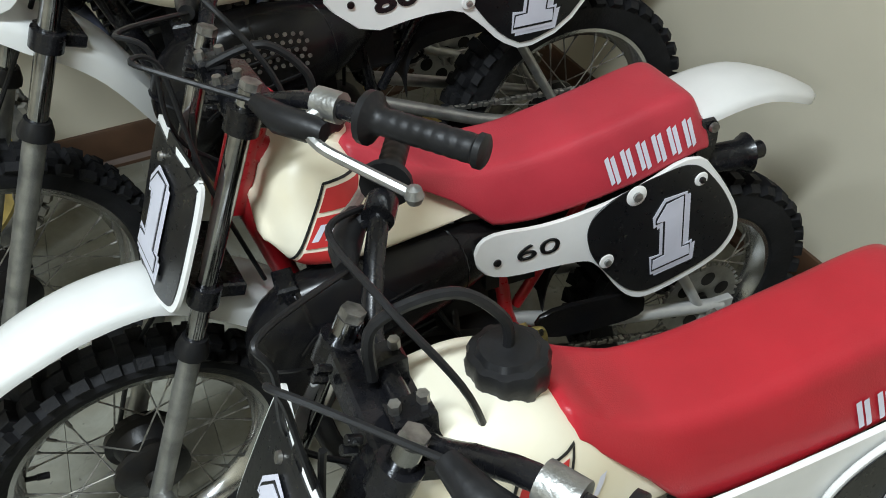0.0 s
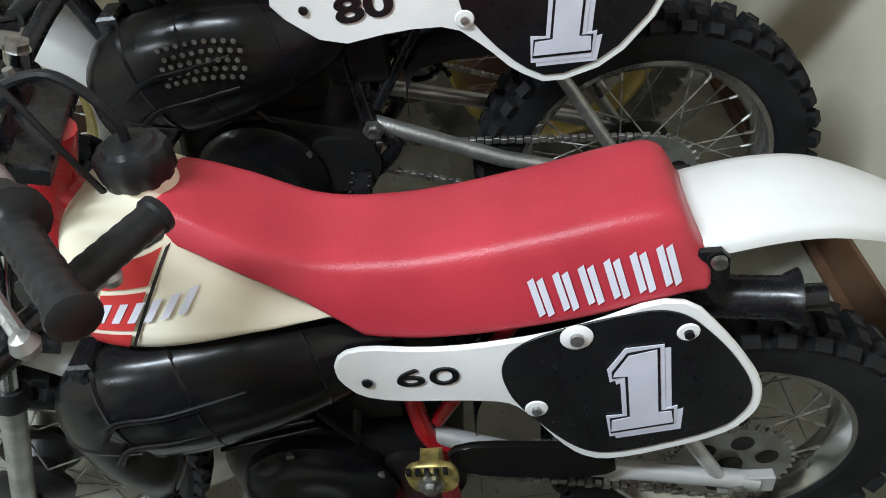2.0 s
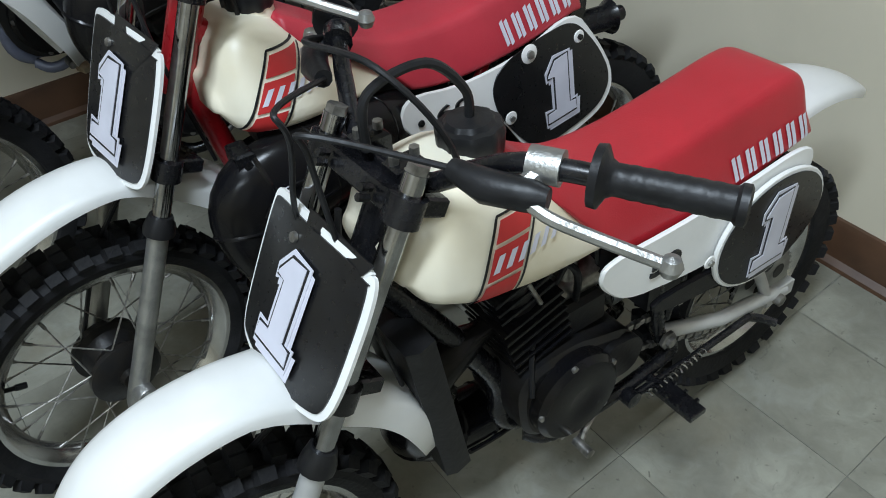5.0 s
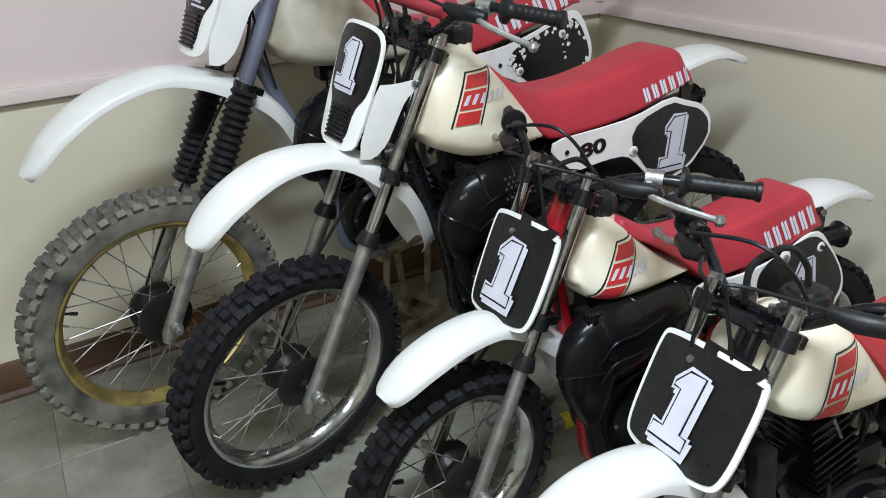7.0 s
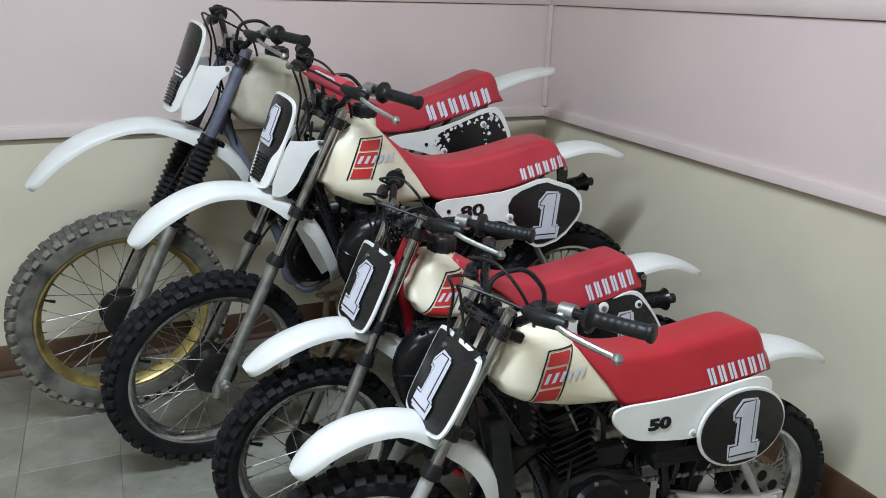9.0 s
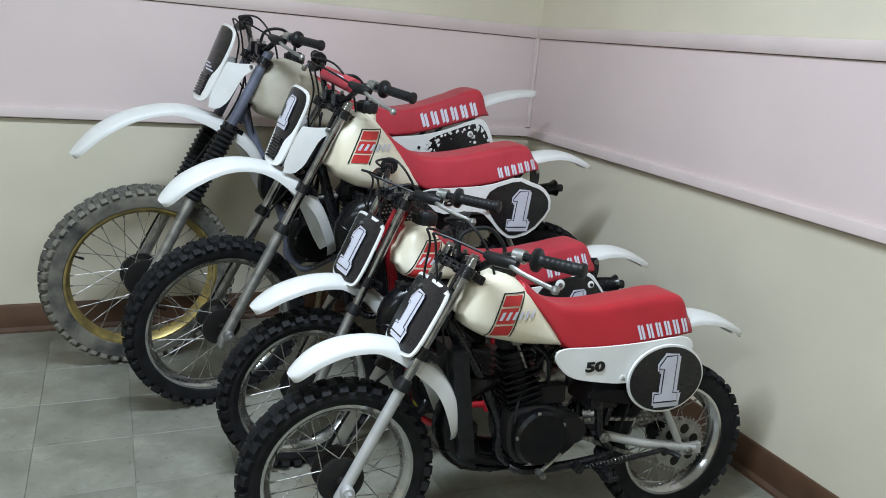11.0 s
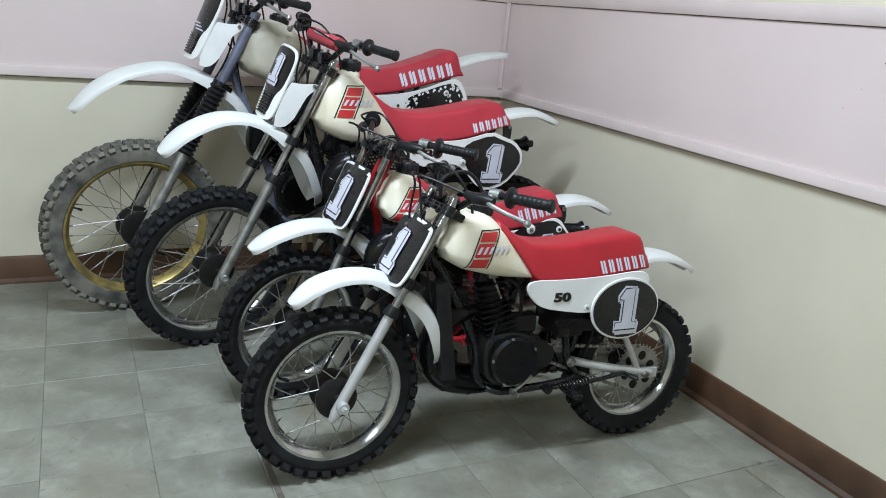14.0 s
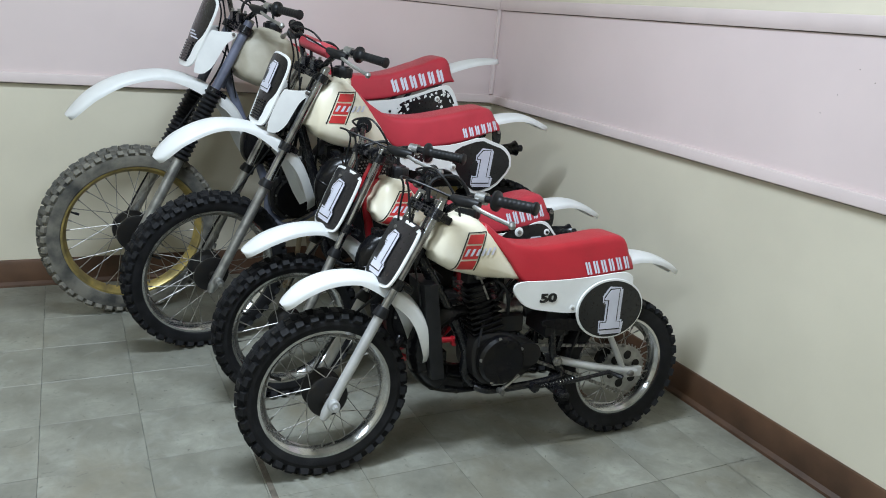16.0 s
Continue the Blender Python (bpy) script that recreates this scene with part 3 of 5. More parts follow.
def numeral(parent, centre, height, slant, m=None, y=0.0, width=0.80, turn=0.0):
    """Block figure 1 with a dark inner line and a light edge, as three raised layers that read from -y."""
    mm = (m or Matrix.Identity(4)) @ Matrix.Rotation(-turn, 4, "Y")
    for name, d, off, material in (("numeral", 0.055, 0.002, M_NUM), ("outline", 0.0, 0.003, M_FIELD), ("numeral_face", -0.032, 0.004, M_NUM)):
        o = grow(ONE, d)
        g = Geo()
        pts = [((px * width + slant * pz) * height, pz * height) for px, pz in o]
        n = len(pts)
        vs = [(px, -off - e, pz) for e in (0.0, 0.0012) for px, pz in pts]
        g.add(vs, [tuple(range(n)), tuple(range(n, 2 * n))] + [(i, (i + 1) % n, n + (i + 1) % n, n + i) for i in range(n)])
        if name == "numeral":
            # the cast edge below and beside the figure
            pts2 = [(px + 0.05 * height, pz - 0.05 * height) for px, pz in pts]
            g.add([(px, -off - 0.0002, pz) for px, pz in pts2], [tuple(range(n))])
        g.v = [tuple(Vector(centre) + mm @ Vector((p[0], p[1] + y, p[2]))) for p in g.v]
        part(name, g, material, parent)


def letters(body, parent, x0, z0, x1, z1, h, n=6):
    """A row of plain slanted bars in place of the maker's name."""
    for i in range(n):
        u0, u1 = (i + 0.10) / n, (i + 0.84) / n
        a, b = x0 + (x1 - x0) * u0, x0 + (x1 - x0) * u1
        za, zb = z0 + (z1 - z0) * u0, z0 + (z1 - z0) * u1
        w = (b - a)
        for f0, f1 in ((0.0, 0.33), (0.50, 0.83)):
            lift = -0.25 * h
            q = [(a + w * f0, za), (a + w * f1, zb), (a + w * f1 + lift, zb + h * 0.95), (a + w * f0 + lift, za + h * 0.95)]
            part("mark", body.patch(q, 0.0022, 2, 3), M_NUM, parent)



def grip_geo(p, d, length, r=0.0155):
    """A ribbed rubber hand grip with a flange, from p along d."""
    p, d = Vector(p), Vector(d).normalized()
    prof = [(0.0, 1.9), (0.008, 1.95), (0.014, 1.2), (0.02, 1.0)]
    s = 0.03
    while s < length - 0.02:
        prof += [(s, 1.0), (s + 0.003, 1.035), (s + 0.008, 1.035), (s + 0.011, 1.0)]
        s += 0.014
    prof += [(length - 0.012, 1.02), (length - 0.009, 1.22), (length - 0.002, 1.22), (length, 1.0)]
    up = d.orthogonal().normalized()
    side = d.cross(up)
    g = Geo()
    g.loft([[p + d * t + (up * math.cos(a) + side * math.sin(a)) * r * k for a in (2 * math.pi * j / 16 for j in range(16))] for t, k in prof])
    return g


def chain_geo(pts, pitch=0.013):
    """Links along a line of (x, y, z) points."""
    g = Geo()
    line = [Vector(p) for p in pts]
    for a, b in zip(line, line[1:]):
        d = b - a
        n = max(1, int(d.length / pitch))
        ang = math.atan2(d.z, d.x)
        for k in range(n):
            c = a + d * ((k + 0.5) / n)
            g.box(c, (pitch * 0.86, 0.012 if k % 2 else 0.007, 0.011), Matrix.Rotation(-ang, 4, "Y"))
    return g


def motorcycle(P):
    """One small motocross motorcycle from its plan P; x runs to the rear, y to its right, z up, origin below the front axle."""
    ox = P["cx"]
    root = new("motorcycle")
    tagged(root, P["label"], "motorcycle", "motorcycles in the corner")
    T = lambda rows: [(r[0] - ox, *r[1:]) for r in rows]
    R, cz = P["R"], P["R"]
    wheel(root, "front_wheel", 0, cz, R, P["tw"], P["rim"], P["rim_mat"], P["tyre_mat"], P["spokes"], P["hub"], turn=P.get("turn", 0.4))

    # fork
    ft = Vector((P["fork_top"][0] - ox, 0, P["fork_top"][1]))
    axle = Vector((0.0, 0, cz))
    ax = (ft - axle).normalized()
    fwd = Vector((-ax.z, 0, ax.x))
    fl = (ft - axle).length
    fy = P["fy"]
    low = P["low"] * fl
    for s in (-1, 1):
        off = Vector((0, s * fy, 0))
        base = axle + off
        g = Geo().tube([base + ax * (low - 0.02), base + ax * (fl + 0.03)], P["fr"], 14)
        part("fork_tube", g, P["tube_mat"], root, P["tube_label"])
        g = Geo().tube([base - ax * 0.055, base - ax * 0.03, base + ax * 0.0, base + ax * 0.05, base + ax * (low - 0.03), base + ax * low], lambda u: P["fr"] * (0.75 if u < 0.1 else 1.22 if u < 0.55 else 1.16), 14)
        g.lathe([(0.0, -0.012), (0.016, -0.012), (0.018, -0.008), (0.018, 0.008), (0.016, 0.012), (0, 0.012)], base + Vector((0, s * 0.022, 0)), "y", 16)
        g.lathe([(0.0, -0.02), (0.009, -0.02), (0.009, 0.02), (0, 0.02)], base + Vector((0, s * 0.03, 0)), "y", 6)
        part("fork_leg", g, P["leg_mat"], root, P["leg_label"])
        g = Geo()
        if P.get("gaiter"):
            n = 15
            a, b = base + ax * (low - 0.02), base + ax * (fl * 0.70)
            ring = []
            up = ax.orthogonal().normalized()
            sd = ax.cross(up)
            for k in range(2 * n + 1):
                rr = P["fr"] * (2.0 if k % 2 else 1.5)
                c = a + (b - a) * (k / (2 * n))
                ring.append([c + (up * math.cos(q) + sd * math.sin(q)) * rr for q in (2 * math.pi * j / 14 for j in range(14))])
            g.loft(ring)
            part("fork_gaiter", g, M_RUBBER, root, "ribbed black rubber gaiter")
        else:
            g.tube([base + ax * (low - 0.006), base + ax * (low + 0.004), base + ax * (low + 0.026)], lambda u: P["fr"] * (1.75 if u < 0.6 else 1.3), 14)
            part("fork_seal", g, M_RUBBER, root)
    g = Geo().tube([axle + Vector((0, -fy - 0.04, 0)), axle + Vector((0, fy + 0.04, 0))], 0.007, 10)
    part("front_axle", g, M_STEEL, root)
    clamp_l = P["clamp_low"] * fl
    for d, nm in ((clamp_l, "lower_fork_clamp"), (fl - 0.01, "upper_fork_clamp")):
        g = Geo()
        c = axle + ax * d
        mrot = Matrix.Rotation(-math.atan2(ax.x, ax.z) * -1, 4, "Y")
        g.box(c + fwd * -0.022, (0.075, 2 * fy, 0.024), mrot)
        for s in (-1, 1):
            g.tube([c + Vector((0, s * fy, 0)) - ax * 0.016, c + Vector((0, s * fy, 0)) + ax * 0.016], P["fr"] * 1.6, 14)
            for e in (-1, 1):
                g.tube([c + Vector((0, s * fy * 0.55, 0)) + fwd * 0.02 + ax * 0.006 * e, c + Vector((0, s * fy * 0.55, 0)) + fwd * 0.034 + ax * 0.006 * e], 0.005, 6)
        part(nm, g, M_BLACK, root)
    for s in (-1, 1):
        g = Geo()
        c = axle + ax * (fl + 0.028) + Vector((0, s * fy, 0))
        g.tube([c, c + ax * 0.012], P["fr"] * 0.95, 6)
        part("fork_cap", g, M_STEEL, root)
    head = axle + ax * (fl * 0.85) - fwd * 0.045
    g = Geo().tube([head - ax * fl * 0.12, head + ax * fl * 0.14], 0.026, 14)
    part("steering_head", g, P["frame_mat"], root)

    # front mudguard
    g = fender(T(P["ff"]), P["ffw"], 0.016, skirt=0.022)
    part("front_mudguard", g, M_GUARD, root, "white plastic front mudguard", sharp=50)

    # front number plate
    pc = Vector((P["plate"][0] - ox, 0, P["plate"][1]))
    rake = math.atan2(ax.x, ax.z) + P.get("plate_tilt", 0.0)
    # local frame of the plate: its -y side faces forward
    pm = Matrix.Translation(pc) @ Matrix.Rotation(rake, 4, "Y") @ Matrix.Rotation(-math.pi / 2, 4, "Z")
    pw, ph = P["plate_size"]
    if P["plate_kind"] == "board":
        body = rounded([(pw * 0.43, ph * 0.5), (pw * 0.5, ph * 0.38), (pw * 0.49, -ph * 0.34), (pw * 0.39, -ph * 0.5), (-pw * 0.39, -ph * 0.5), (-pw * 0.49, -ph * 0.34), (-pw * 0.5, ph * 0.38), (-pw * 0.43, ph * 0.5)], 3)
        shape = body + [(-0.013, ph * 0.5), (-0.009, ph * 0.5 - 0.010), (0.009, ph * 0.5 - 0.010), (0.013, ph * 0.5)]
        def bend(g):
            g.v = [tuple(pm @ Vector((p[0], p[1] + 1.1 * p[0] * p[0], p[2]))) for p in g.v]
            return g
        board = part("front_number_plate", bend(grid_plate(shape, 0.0, 0.005)), M_WHITE, root, "white plastic number plate")
        part("number_field", bend(grid_plate(grow(shape, -0.009), -0.0022, 0.002)), M_FIELD, board, "black vinyl field")
        numeral(board, pc - pm.to_3x3() @ Vector((0.004, 0, 0.006)), ph * 0.60, 0.06, pm.to_3x3().to_4x4(), -0.003)
        g = Geo()
        for z in (ph * 0.34,):
            g.lathe([(0, -0.005), (0.006, -0.004), (0.007, 0.0), (0, 0.0)], (0, 0, 0), "y", 12)
            g.v = [tuple(pm @ (Vector(p) + Vector((-pw * 0.12, -0.002, z)))) for p in g.v]
        part("plate_bolt", g, M_STEEL, board)
    else:
        # mask with louvres and side wings
        sh = [(-pw * 0.36, ph * 0.50), (pw * 0.36, ph * 0.50), (pw * 0.5, ph * 0.36), (pw * 0.46, -ph * 0.25), (pw * 0.40, -ph * 0.5), (-pw * 0.40, -ph * 0.5), (-pw * 0.46, -ph * 0.25), (-pw * 0.5, ph * 0.36)]
        shape = rounded(sh, 2)
        def bend(g):
            g.v = [tuple(pm @ Vector((p[0], p[1] + 2.2 * p[0] * p[0], p[2]))) for p in g.v]
            return g
        board = part("front_mask", bend(grid_plate(shape, 0.0, 0.006)), M_WHITE, root, "white plastic mask with louvres")
        field = [(-pw * 0.34, ph * 0.47), (pw * 0.34, ph * 0.47), (pw * 0.46, ph * 0.34), (pw * 0.42, -ph * 0.02), (pw * 0.25, -ph * 0.16), (pw * 0.22, -ph * 0.44), (-pw * 0.22, -ph * 0.44), (-pw * 0.25, -ph * 0.16), (-pw * 0.42, -ph * 0.02), (-pw * 0.46, ph * 0.34)]
        part("number_field", bend(grid_plate(rounded(field, 2), -0.0022, 0.002)), M_FIELD if not P.get("worn") else M_BLACK, board, "black vinyl field")
        if not P.get("worn"):
            numeral(board, pc + pm.to_3x3() @ Vector((-0.004, 0, ph * 0.17)), ph * 0.37, 0.06, pm.to_3x3().to_4x4(), -0.003)
        else:
            g = Geo()
            for k in range(3):
                g.box((-pw * 0.1 + 0.02 * k, -0.004, -ph * 0.02 - 0.012 * k), (pw * 0.34, 0.002, 0.006))
            part("sticker", bend(g), M_NUM, board, "torn pale sticker")
        for k in range(8):
            z = -ph * 0.17 - k * ph * 0.036
            g = Geo().box((0, -0.004, z), (pw * 0.40, 0.008, ph * 0.022), Matrix.Rotation(0.5, 4, "X"))
            part("louvre", bend(g), M_BLACK, board)
        for s in (-1, 1):
            wing = rounded([(0.0, ph * 0.08), (0.05, ph * 0.12), (0.105, ph * 0.20), (0.114, ph * 0.15), (0.086, ph * 0.01), (0.078, -ph * 0.16), (0.070, -ph * 0.36), (0.045, -ph * 0.50), (0.0, -ph * 0.52)], 1)
            g = Geo().slab(wing, -0.002, 0.002, 0.001)
            g.v = [tuple(pm @ Vector((s * (pw * 0.45 + 0.12 * p[0]), 0.02 + p[0] + p[1] * 0.2, p[2]))) for p in g.v]
            wg = part("side_wing", g, M_WHITE, board)
            g = Geo().lathe([(0, -0.004), (0.007, -0.003), (0.007, 0.003), (0, 0.004)], (0, 0, 0), "x", 12)
            g.v = [tuple(pm @ (Vector(p) + Vector((s * (pw * 0.45 + 0.015), 0.116, ph * 0.155)))) for p in g.v]
            part("wing_bolt", g, M_STEEL, wg)

    # handlebar, controls
    bx, bz = ft.x + P["bar"][0], ft.z + P["bar"][1]
    hw, rise, sweep = P["hw"], P["rise"], P["sweep"]
    def bar_pt(s, u):
        rows = ((0.0, 0, 0), (0.12, 0, 0.0), (0.22, 0.004, 0.008), (0.40, sweep * 0.22, rise * 0.72), (0.52, sweep * 0.38, rise * 0.97), (0.66, sweep * 0.55, rise), (1.0, sweep, rise * 0.98))
        return Vector((bx + sample([(r[0], r[1]) for r in rows], u), s * u * hw, bz + sample([(r[0], r[2]) for r in rows], u)))
    g = Geo().tube([bar_pt(-1, 1 - k / 20) for k in range(20)] + [bar_pt(1, k / 20) for k in range(21)], 0.011, 12)
    bar = part("handlebar", g, M_BLACK, root, "black steel handlebar")
    cb0, cb1 = bar_pt(-1, 0.40), bar_pt(1, 0.40)
    if P.get("pad"):
        g = Geo().tube([cb0, cb1], 0.006, 8)
        part("crossbar", g, M_BLACK, bar)
        g = Geo().tube([cb0.lerp(cb1, 0.12), cb0.lerp(cb1, 0.14), cb0.lerp(cb1, 0.86), cb0.lerp(cb1, 0.88)], 0.026, 14)
        pad = part("bar_pad", g, M_FADED, bar, "red foam bar pad")
        for k in range(7):
            a = cb0.lerp(cb1, 0.3 + 0.06 * k)
            part("mark", Geo().box(a + Vector((-0.02, 0, 0.016)), (0.004, 0.012, 0.022), Matrix.Rotation(-0.7, 4, "Y")), M_NUM, pad)
    for s in (-1, 1):
        g = Geo().box((bx, s * 0.035, bz), (0.04, 0.03, 0.04))
        g.box((bx, s * 0.035, bz - 0.02), (0.03, 0.024, 0.03))
        ck = part("bar_clamp", g, M_BLACK, bar)
        for e in (-1, 1):
            part("clamp_bolt", Geo().tube([(bx + e * 0.013, s * 0.035, bz + 0.016), (bx + e * 0.013, s * 0.035, bz + 0.03)], 0.006, 6), M_STEEL, bar)
        p0, p1 = bar_pt(s, 0.68), bar_pt(s, 1.0)
        d = (p1 - p0).normalized()
        part("grip", grip_geo(p0, d, (p1 - p0).length + 0.012), M_RUBBER, bar, "black ribbed rubber grip")
        # lever perch, lever with ball end
        q = bar_pt(s, 0.56)
        g = Geo().tube([q - d * 0.016, q + d * 0.016], 0.018, 12)
        g.tube([q, q + Vector((-0.03, 0, -0.012))], 0.010, 8)
        part("lever_perch", g, M_ALU if s < 0 else M_BLACK, bar)
        pv = q + Vector((-0.035, 0, -0.014))
        boot = Geo().tube([pv - d * 0.075 + Vector((0.012, 0, 0.004)), pv - d * 0.03, pv + d * 0.012, pv + d * 0.03], lambda u: 0.011 + 0.007 * math.sin(math.pi * min(1, u * 1.1)), 10)
        part("lever_boot", boot, M_RUBBER, bar)
        tip = pv + d * P.get("lever", 0.150) + Vector((-0.012, 0, -0.035))
        g = Geo().tube([pv, pv + d * 0.04 + Vector((-0.016, 0, -0.008)), pv + d * 0.08 + Vector((-0.014, 0, -0.020)), tip], 0.0065, 8, smooth=4)
        g.lathe([(0, -0.012), (0.008, -0.009), (0.0115, 0), (0.008, 0.009), (0, 0.012)], tip, "z", 12)
        part("lever", g, M_ALU, bar, "polished alloy lever with ball end")
        # control cable, looping from the lever down to the frame
        st = pv - d * 0.075 + Vector((0.012, 0, 0.004))
        end = Vector((0.10 + ft.x, s * 0.06, ft.z - 0.25)) if s > 0 else Vector((ft.x - 0.02, -0.05, ft.z - 0.30))
        g = Geo().tube([st, st - d * 0.10 + Vector((-0.05, 0, 0.035)), Vector((ft.x - 0.07, s * 0.02, ft.z + 0.05)), Vector((ft.x - 0.06, s * 0.045, ft.z - 0.10)), end], 0.0035, 7, smooth=8)
        part("cable", g, M_RUBBER, bar)
    g = Geo().tube([bar_pt(1, 0.60) + Vector((-0.02, 0, 0)), bar_pt(1, 0.4) + Vector((-0.04, 0, 0.05)), Vector((bx, 0.0, bz + 0.11)), Vector((bx + 0.05, -0.05, bz + 0.02)), Vector((bx + 0.08, -0.04, bz - 0.12))], 0.0038, 7, smooth=8)
    part("cable", g, M_RUBBER, bar)
    g = Geo().tube([Vector((ft.x - 0.05, -0.02, ft.z - 0.02)), Vector((ft.x - 0.10, -0.03, ft.z - 0.20)), axle + ax * fl * 0.35 + Vector((-0.045, fy * 0.3, 0)), axle + Vector((-0.02, fy * 0.6, 0.05))], 0.004, 7, smooth=8)
    part("brake_cable", g, M_RUBBER, root)

    # the whole steered front turns about the steering head
    steer = Matrix.Translation(head * K) @ Matrix.Rotation(radians(P["steer"]), 4, ax) @ Matrix.Translation(-head * K)
    for ob in root.children:
        if not ob.name.startswith("steering_head"):
            ob.matrix_basis = steer @ ob.matrix_basis
    rx, rR = P["rx"] - ox, P["rR"]
    rz = P.get("rz", rR)
    wheel(root, "rear_wheel", rx, rz, rR, P["tw"] * 1.18, P["rrim"], P["rim_mat"], P["rear_tyre"], P["spokes"], P["hub"] * 0.9, turn=1.1)


    # tank
    tank_b = Body(T(P["tank_top"]), T(P["tank_bot"]), T(P["tank_w"]), 3.6, P.get("tank_taper", 0.25))
    tank = part("fuel_tank", tank_b.geo(), P["tank_mat"], root, P["tank_label"], sharp=60)
    cap = Vector((P["cap"][0] - ox, 0, P["cap"][1]))
    part("filler_neck", Geo().lathe([(0.040, -0.07), (0.038, -0.045), (0.0365, -0.028), (0.036, -0.02), (0.0, -0.02)], cap, "z", 28), P["tank_mat"], tank)
    g = Geo()
    cap_rings = []
    for rr, hh in ((0.034, -0.028), (0.0385, -0.022), (0.040, 0.004), (0.037, 0.011), (0.030, 0.0125), (0.027, 0.018), (0.006, 0.020)):
        cap_rings.append([cap + Vector((rr * (1 + (0.055 if (k // 3) % 2 and rr > 0.029 else 0)) * math.cos(2 * math.pi * k / 60), rr * (1 + (0.055 if (k // 3) % 2 and rr > 0.029 else 0)) * math.sin(2 * math.pi * k / 60), hh)) for k in range(60)])
    g.loft(cap_rings)
    part("filler_cap", g, M_RUBBER, tank, "black ribbed filler cap")
    hose = [cap + Vector((0, 0, 0.012)), cap + Vector((-0.004, 0.0, 0.055)), cap + Vector((-0.05, 0.004, 0.10)), cap + Vector((-0.12, 0.01, 0.085)), Vector((ft.x + 0.01, 0.01, ft.z + 0.01))]
    part("breather_hose", Geo().tube(hose, 0.0058, 8, smooth=8), M_RUBBER, tank)
    if P.get("decal"):
        (x, z), w, h, sl = P["decal"][0], *P["decal"][1:]
        x -= ox
        sk = lambda u, v: (x + u * w + sl * v * h, z + v * h)
        for u0, u1 in ((-0.66, -0.58), (0.58, 0.66)):
            part("decal_border", tank_b.patch([sk(u0, -0.54), sk(u1, -0.54), sk(u1, 0.54), sk(u0, 0.54)], 0.0020, 2, 14), M_FIELD, tank, "black decal line")
        part("decal_border", tank_b.patch([sk(-0.66, 0.54), sk(0.66, 0.54), sk(0.64, 0.57), sk(-0.64, 0.57)], 0.0020, 6, 2), M_FIELD, tank, "black decal line")
        for v0, v1 in ((-0.50, -0.24), (-0.19, 0.19), (0.24, 0.50)):
            part("decal_block", tank_b.patch([sk(-0.5, v0), sk(0.5, v0), sk(0.5, v1), sk(-0.5, v1)], 0.0024, 6, 5), M_DECAL, tank, "red decal block")
        for k in range(6):
            u = -0.42 + 0.36 * k
            part("mark", tank_b.patch([sk(u, -0.10), sk(u + 0.18, -0.10), sk(u + 0.26, 0.10), sk(u + 0.08, 0.10)], 0.0034, 2, 3), M_NUM, tank)
    part("fuel_tap", Geo().box((P["cap"][0] - ox + 0.04, -0.03, P["tank_bot"][2][1] - 0.02), (0.03, 0.03, 0.035)).tube([(P["cap"][0] - ox + 0.04, -0.04, P["tank_bot"][2][1] - 0.03), (P["cap"][0] - ox + 0.07, -0.05, P["tank_bot"][2][1] - 0.10)], 0.004, 8), M_STEEL, tank)

    # seat
    seat_b = Body(T(P["seat_top"]), T(P["seat_bot"]), T(P["seat_w"]), 7.0, P.get("seat_taper", 0.30))
    seat = part("seat", seat_b.geo(40, 32), P["seat_mat"], root, "red vinyl seat with white marks", sharp=70)
    (xa, za), (xb, zb), hh = P["name"]
    letters(seat_b, seat, xa - ox, za, xb - ox, zb, hh)

    # rear mudguard
    g = fender(T(P["rf"]), P["rfw"], 0.012)
    part("rear_mudguard", g, P.get("rf_mat", M_GUARD), root, "white plastic rear mudguard", sharp=50)

    # side panels with number fields
    lat = P["lat"]
    for s in (-1, 1):
        o = rounded(T(P["panel"]), P.get("crisp", 2))
        pan = part("side_panel", Geo().slab(o, s * lat, s * (lat - 0.008), 0.003), M_WHITE, root, "white plastic side panel")
        if P.get("oval"):
            (ex, ez), ea, eb = P["oval"]
            ell = lambda k: [(ex - ox + (ea + k) * math.cos(2 * math.pi * i / 40), ez + (eb + k) * math.sin(2 * math.pi * i / 40)) for i in range(40)]
            part("number_plate", Geo().slab(ell(0.0), s * (lat + 0.012), s * (lat + 0.004), 0.002), M_WHITE, pan)
            part("number_field", Geo().slab(ell(-0.007), s * (lat + 0.0145), s * (lat + 0.0125), 0.0006), M_FIELD, pan, "black oval number field")
            fy0 = lat + 0.0145
        else:
            part("number_field", Geo().slab(rounded(T(P["field"]), P.get("crisp", 3)), s * (lat + 0.003), s * (lat + 0.0006), 0.0008), M_FIELD, pan, "worn black number field" if P.get("worn") else "black number field")
            fy0 = lat + 0.003
        if s < 0:
            if P.get("one"):
                (nx, nz), nh = P["one"]
                numeral(pan, (nx - ox, -fy0 + 0.001, nz), nh, P.get("slant", 0.09), turn=P.get("one_turn", 0.0))
            if P.get("size_text"):
                txt, (tx, tz), th, stretch, bold = P["size_text"]
                words("size_number", txt, th, (tx - ox, -lat - 0.0005, tz), M_FIELD, pan, stretch, bold, 0.03, Matrix.Rotation(-P.get("text_turn", 0.0), 4, "Y"))
